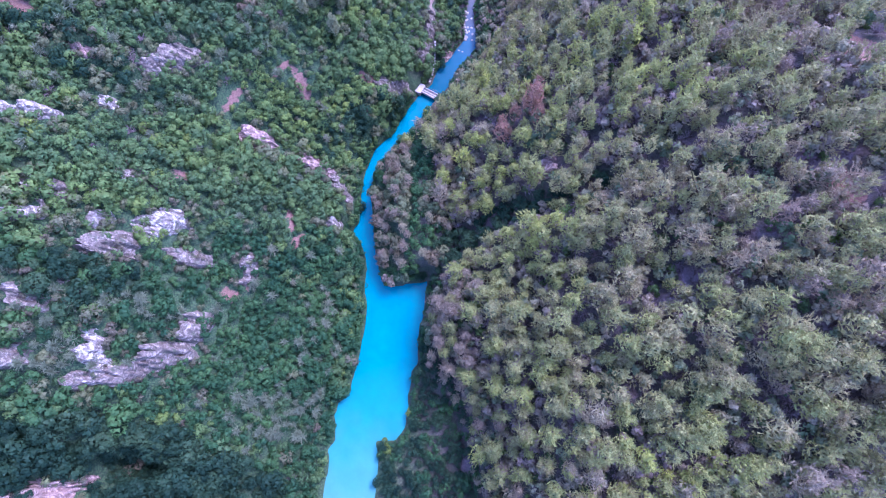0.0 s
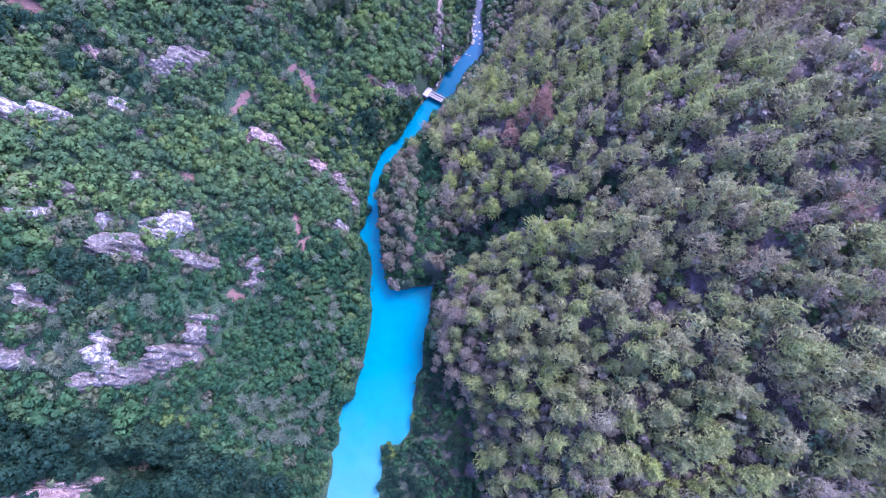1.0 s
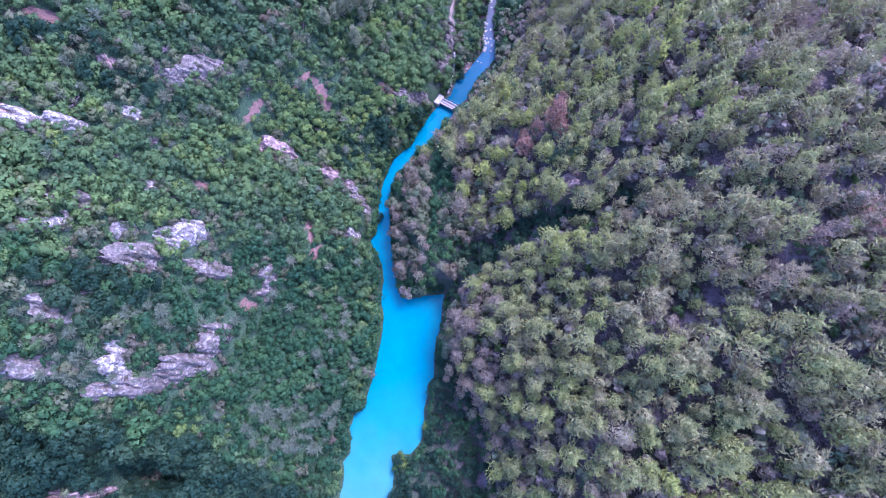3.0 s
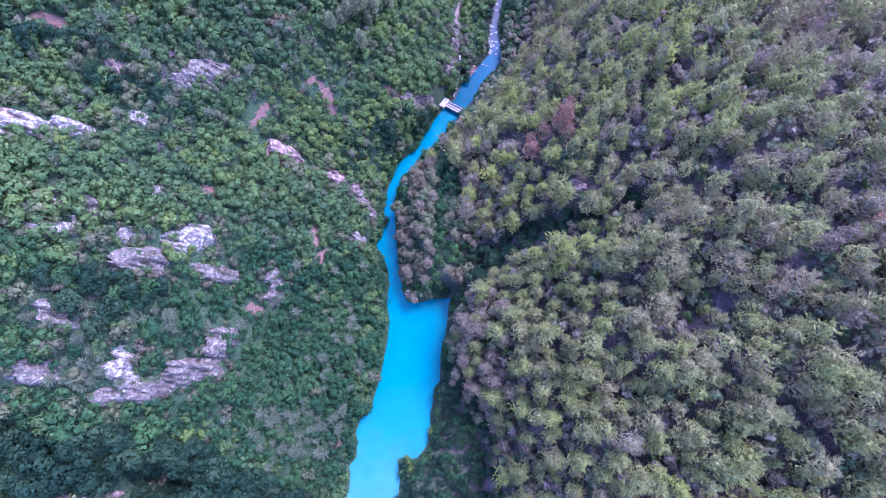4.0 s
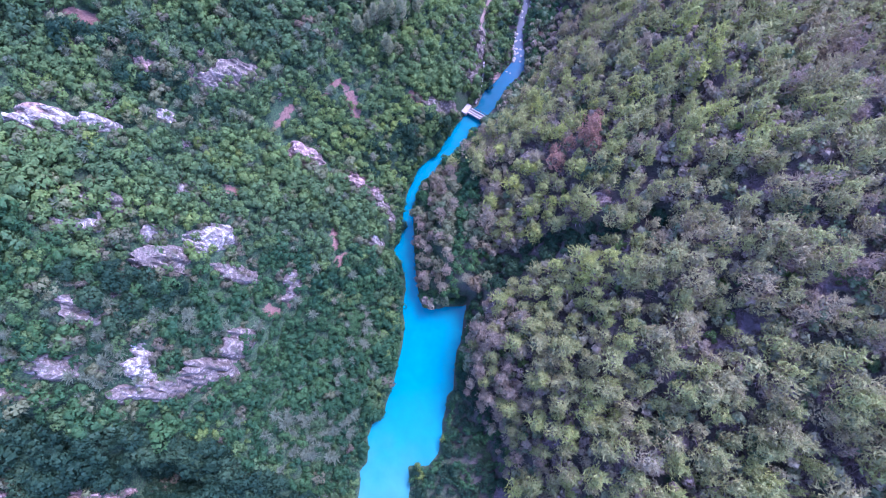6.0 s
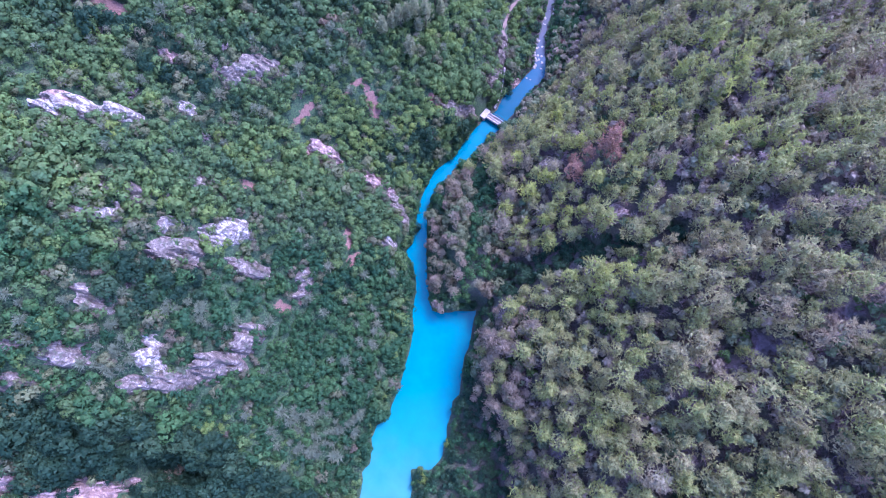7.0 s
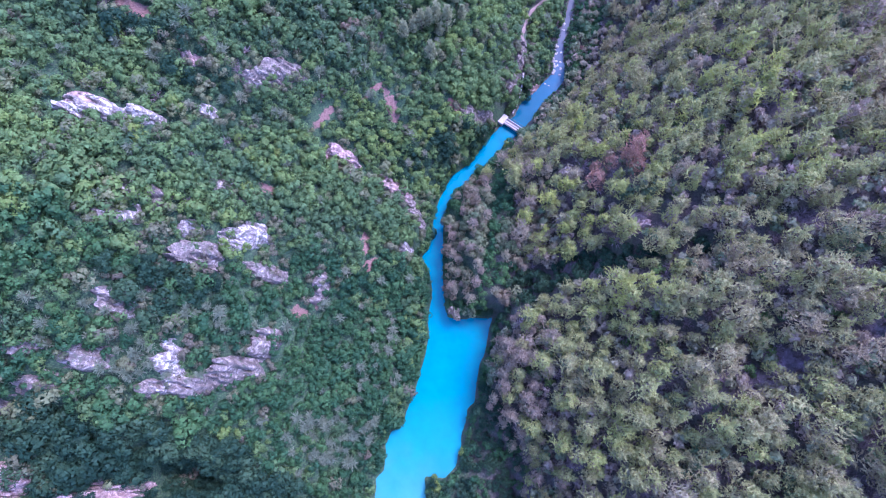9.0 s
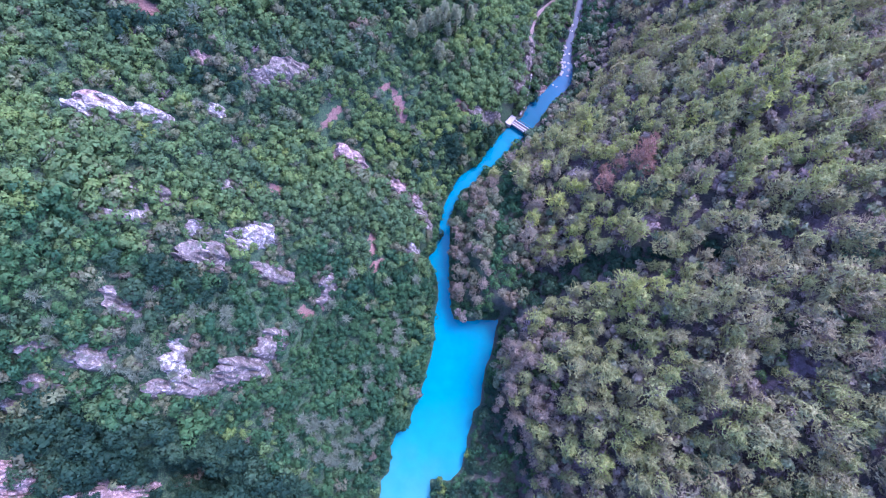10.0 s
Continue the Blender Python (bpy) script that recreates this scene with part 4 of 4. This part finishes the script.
def plant_waterline():
    """Low bushes that lean over the water all along both banks."""
    xs, ys = [], []
    for (ax, ay), (bx, by) in zip(OUTLINE, np.roll(OUTLINE, -1, axis=0)):
        if min(ay, by) < -30 or max(ay, by) > 150:
            continue
        length = math.hypot(bx - ax, by - ay)
        for k in range(int(length / 0.95)):
            f = (k + RNG.random()) * 0.95 / length
            off = RNG.uniform(0.15, 1.1) + (0.6 if (ay + by) / 2 < 34 else 0.0)
            xs.append(ax + (bx - ax) * f - (by - ay) / length * off)
            ys.append(ay + (by - ay) * f + (bx - ax) / length * off)
    x, y = np.array(xs), np.array(ys)
    x, y = keep(x, y, (shore(x, y) > 0.05) & (np.hypot(x + 3.0, y - 83.2) > 6.0))
    broad.wood("waterline_bushes", "low dark bushes leaning over the water", x, y, RNG.uniform(0.4, 0.75, x.shape) * np.where(y > 84, 0.7, 1.0), FRESH)


plant_leafy_side()
plant_waterline()
plant_pines()
plant_open_spots()
plant_undergrowth()
plant_east_bank()

for gx, gy, gs in ((-12.2, -16.6, 0.9), (-11.2, -18.4, 0.8), (-23.8, 0.4, 0.8), (-24.2, -2.6, 0.75), (-23.6, 2.6, 0.7), (-75.8, 53.4, 1.2), (-77.2, 52.8, 0.9),
                   (-79.1, 44.5, 1.3), (-65.4, 51.8, 1.2), (-63.6, 49.2, 1.1), (-60.2, 47.4, 1.1), (-62.4, 41.2, 1.2), (-87.9, 24.3, 1.3), (-58.6, 51.6, 1.1), (-6.2, -9.0, 0.7),
                   (-13.6, 24.8, 0.8), (-5.2, 77.2, 0.8)):
    golden.stand(gx, gy, gs, gx, int(abs(gx)) % 4)
for bx, by, bs in ((-12.8, 25.0, 1.5), (-10.6, 25.3, 1.4), (-8.4, 26.2, 1.3), (-14.0, 26.0, 1.1)):
    under.stand(bx, by, bs, bx, int(abs(by)) % 5)
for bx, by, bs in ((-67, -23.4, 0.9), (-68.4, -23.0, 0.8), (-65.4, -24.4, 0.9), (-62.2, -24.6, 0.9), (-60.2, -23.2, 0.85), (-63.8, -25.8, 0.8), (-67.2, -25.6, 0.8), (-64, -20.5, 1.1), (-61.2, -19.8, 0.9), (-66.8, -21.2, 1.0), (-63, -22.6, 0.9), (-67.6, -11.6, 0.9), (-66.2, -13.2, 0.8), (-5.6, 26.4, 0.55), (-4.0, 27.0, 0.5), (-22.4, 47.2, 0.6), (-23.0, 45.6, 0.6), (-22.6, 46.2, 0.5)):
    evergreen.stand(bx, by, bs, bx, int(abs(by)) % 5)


# ---------------------------------------------------------------- the footbridge
def box(bm, x0, y0, z0, x1, y1, z1, bevel=0.04):
    made = bmesh.ops.create_cube(bm, size=1)["verts"]
    for v in made:
        v.co = Vector(((x0 + x1) / 2 + v.co.x * (x1 - x0), (y0 + y1) / 2 + v.co.y * (y1 - y0), (z0 + z1) / 2 + v.co.z * (z1 - z0)))
    if bevel:
        edges = list({e for v in made for e in v.link_edges})
        bmesh.ops.bevel(bm, geom=edges, offset=bevel, segments=1, affect="EDGES")


def one_box(*size):
    bm = bmesh.new()
    box(bm, *size)
    return bm


def footbridge():
    base = new("footbridge")
    tagged(base, "small white concrete footbridge weir across the river", "footbridge")
    part("deck", one_box(-4.4, -0.75, 0.9, 4.9, 0.75, 1.12), DECK, base, "dark grey concrete walkway")
    part("parapet", one_box(-3.6, -1.0, 0.75, 4.9, -0.68, 1.55), CONCRETE, base)
    part("parapet", one_box(-3.6, 0.68, 0.75, 4.9, 0.92, 1.50), CONCRETE, base)
    part("abutment", one_box(-6.2, -1.7, -1.2, -3.5, 1.5, 1.5), CONCRETE, base, "broad pale concrete landing block")
    part("step", one_box(-7.0, -1.1, -1.2, -6.2, 1.0, 1.15), CONCRETE, base)
    part("abutment", one_box(4.7, -1.5, -1.2, 6.6, 1.4, 1.4), CONCRETE, base)
    for x in (-1.2, 1.6):
        part("pier", one_box(x, -0.6, -1.4, x + 0.5, 0.6, 0.9), CONCRETE, base)
    part("beam", one_box(-3.4, -0.14, 1.12, 4.6, 0.14, 1.3), CONCRETE, base)
    for k in range(6):
        part("post", one_box(-3.2 + 1.5 * k, 0.94, 1.3, -3.08 + 1.5 * k, 1.06, 2.4), DARK_METAL, base)
    part("handrail", one_box(-3.3, 0.94, 2.32, 4.6, 1.05, 2.42), DARK_METAL, base)
    base.matrix_basis = pose(-3.0, 83.2, 0, 0, 0, -28)


footbridge()


def bank_wall():
    """A low wall of laid stones that follows the stream bank above the footbridge."""
    line = ((-4.2, 87.6), (-3.4, 90.4), (-2.9, 93.2), (-2.7, 96.2), (-2.8, 99.2))
    base = new("bank_wall")
    base.location = (-4.2, 87.6, 0)
    tagged(base, "low wall of pale mauve stones along the stream bank", "stone wall")
    rng = random.Random(19)
    for (ax, ay), (bx, by) in zip(line, line[1:]):
        length = math.hypot(bx - ax, by - ay)
        count = max(3, int(length / 0.7))
        for k in range(count):
            f = (k + 0.5) / count
            x, y, half = ax + (bx - ax) * f, ay + (by - ay) * f, length / count * 0.48
            stone = part("stone", one_box(-half, -0.24, -0.5, half, 0.24, rng.uniform(0.55, 0.85)), CONCRETE, base)
            stone.matrix_basis = pose(x + 4.2, y - 87.6, max(ground(x, y), 0.1), 0, 0, math.degrees(math.atan2(by - ay, bx - ax)) + rng.uniform(-5, 5))


bank_wall()


# ---------------------------------------------------------------- stones in the stream
def boulder(x, y, size, seed):
    rng = random.Random(seed)
    bm = bmesh.new()
    bmesh.ops.create_icosphere(bm, subdivisions=2, radius=1)
    for v in bm.verts:
        k = 1 + 0.35 * noise.noise(v.co * 1.3 + Vector((seed, 0, 0))) + 0.12 * noise.noise(v.co * 4 + Vector((0, seed, 0)))
        v.co = Vector((v.co.x * 1.2, v.co.y * 0.9, v.co.z * 0.7)) * k * size
    mesh = bpy.data.meshes.new("boulder")
    bm.to_mesh(mesh)
    bm.free()
    mesh.materials.append(STONE)
    ob = new("boulder", mesh)
    ob.matrix_basis = pose(x, y, max(ground(x, y), -0.35) + size * 0.25, 0, 0, rng.uniform(0, 360))
    tagged(ob, "pale rounded boulder in the shallow stream", "boulder", "boulders along the stream")


STONES = random.Random(5)
for k in range(54):
    sy = STONES.uniform(98, 126) if k % 3 == 0 else STONES.uniform(103.5, 114)
    west = float(np.interp(sy, [p[1] for p in BANK_WEST], [p[0] for p in BANK_WEST]))
    boulder(west + (STONES.uniform(-0.6, 0.9) if k % 3 else STONES.uniform(0.2, 2.6)), sy, STONES.uniform(0.2, 0.62), k)

for tx, ty, ts in ((-35.4, 88.6, 1.0), (-33.6, 90.6, 0.9), (-30.2, 93.6, 1.05), (-28.4, 95.2, 0.95), (-25.9, 95.4, 1.05), (-27.2, 93.0, 0.9), (-28.4, 86.8, 1.0),
                   (-32.0, 92.4, 0.85), (-22.5, 99.5, 0.95), (-24.5, 101.5, 1.0)):
    conifer.stand(tx, ty, ts, tx, int(abs(ty)) % 3)
for tx, ty, ts in ((-49, 84.5, 1.3), (-47.6, 86, 1.2), (-64, 81, 1.2), (-89, 67, 1.2), (-82, 55, 1.1)):
    russet.stand(tx, ty, ts, tx, int(abs(ty)) % 4)
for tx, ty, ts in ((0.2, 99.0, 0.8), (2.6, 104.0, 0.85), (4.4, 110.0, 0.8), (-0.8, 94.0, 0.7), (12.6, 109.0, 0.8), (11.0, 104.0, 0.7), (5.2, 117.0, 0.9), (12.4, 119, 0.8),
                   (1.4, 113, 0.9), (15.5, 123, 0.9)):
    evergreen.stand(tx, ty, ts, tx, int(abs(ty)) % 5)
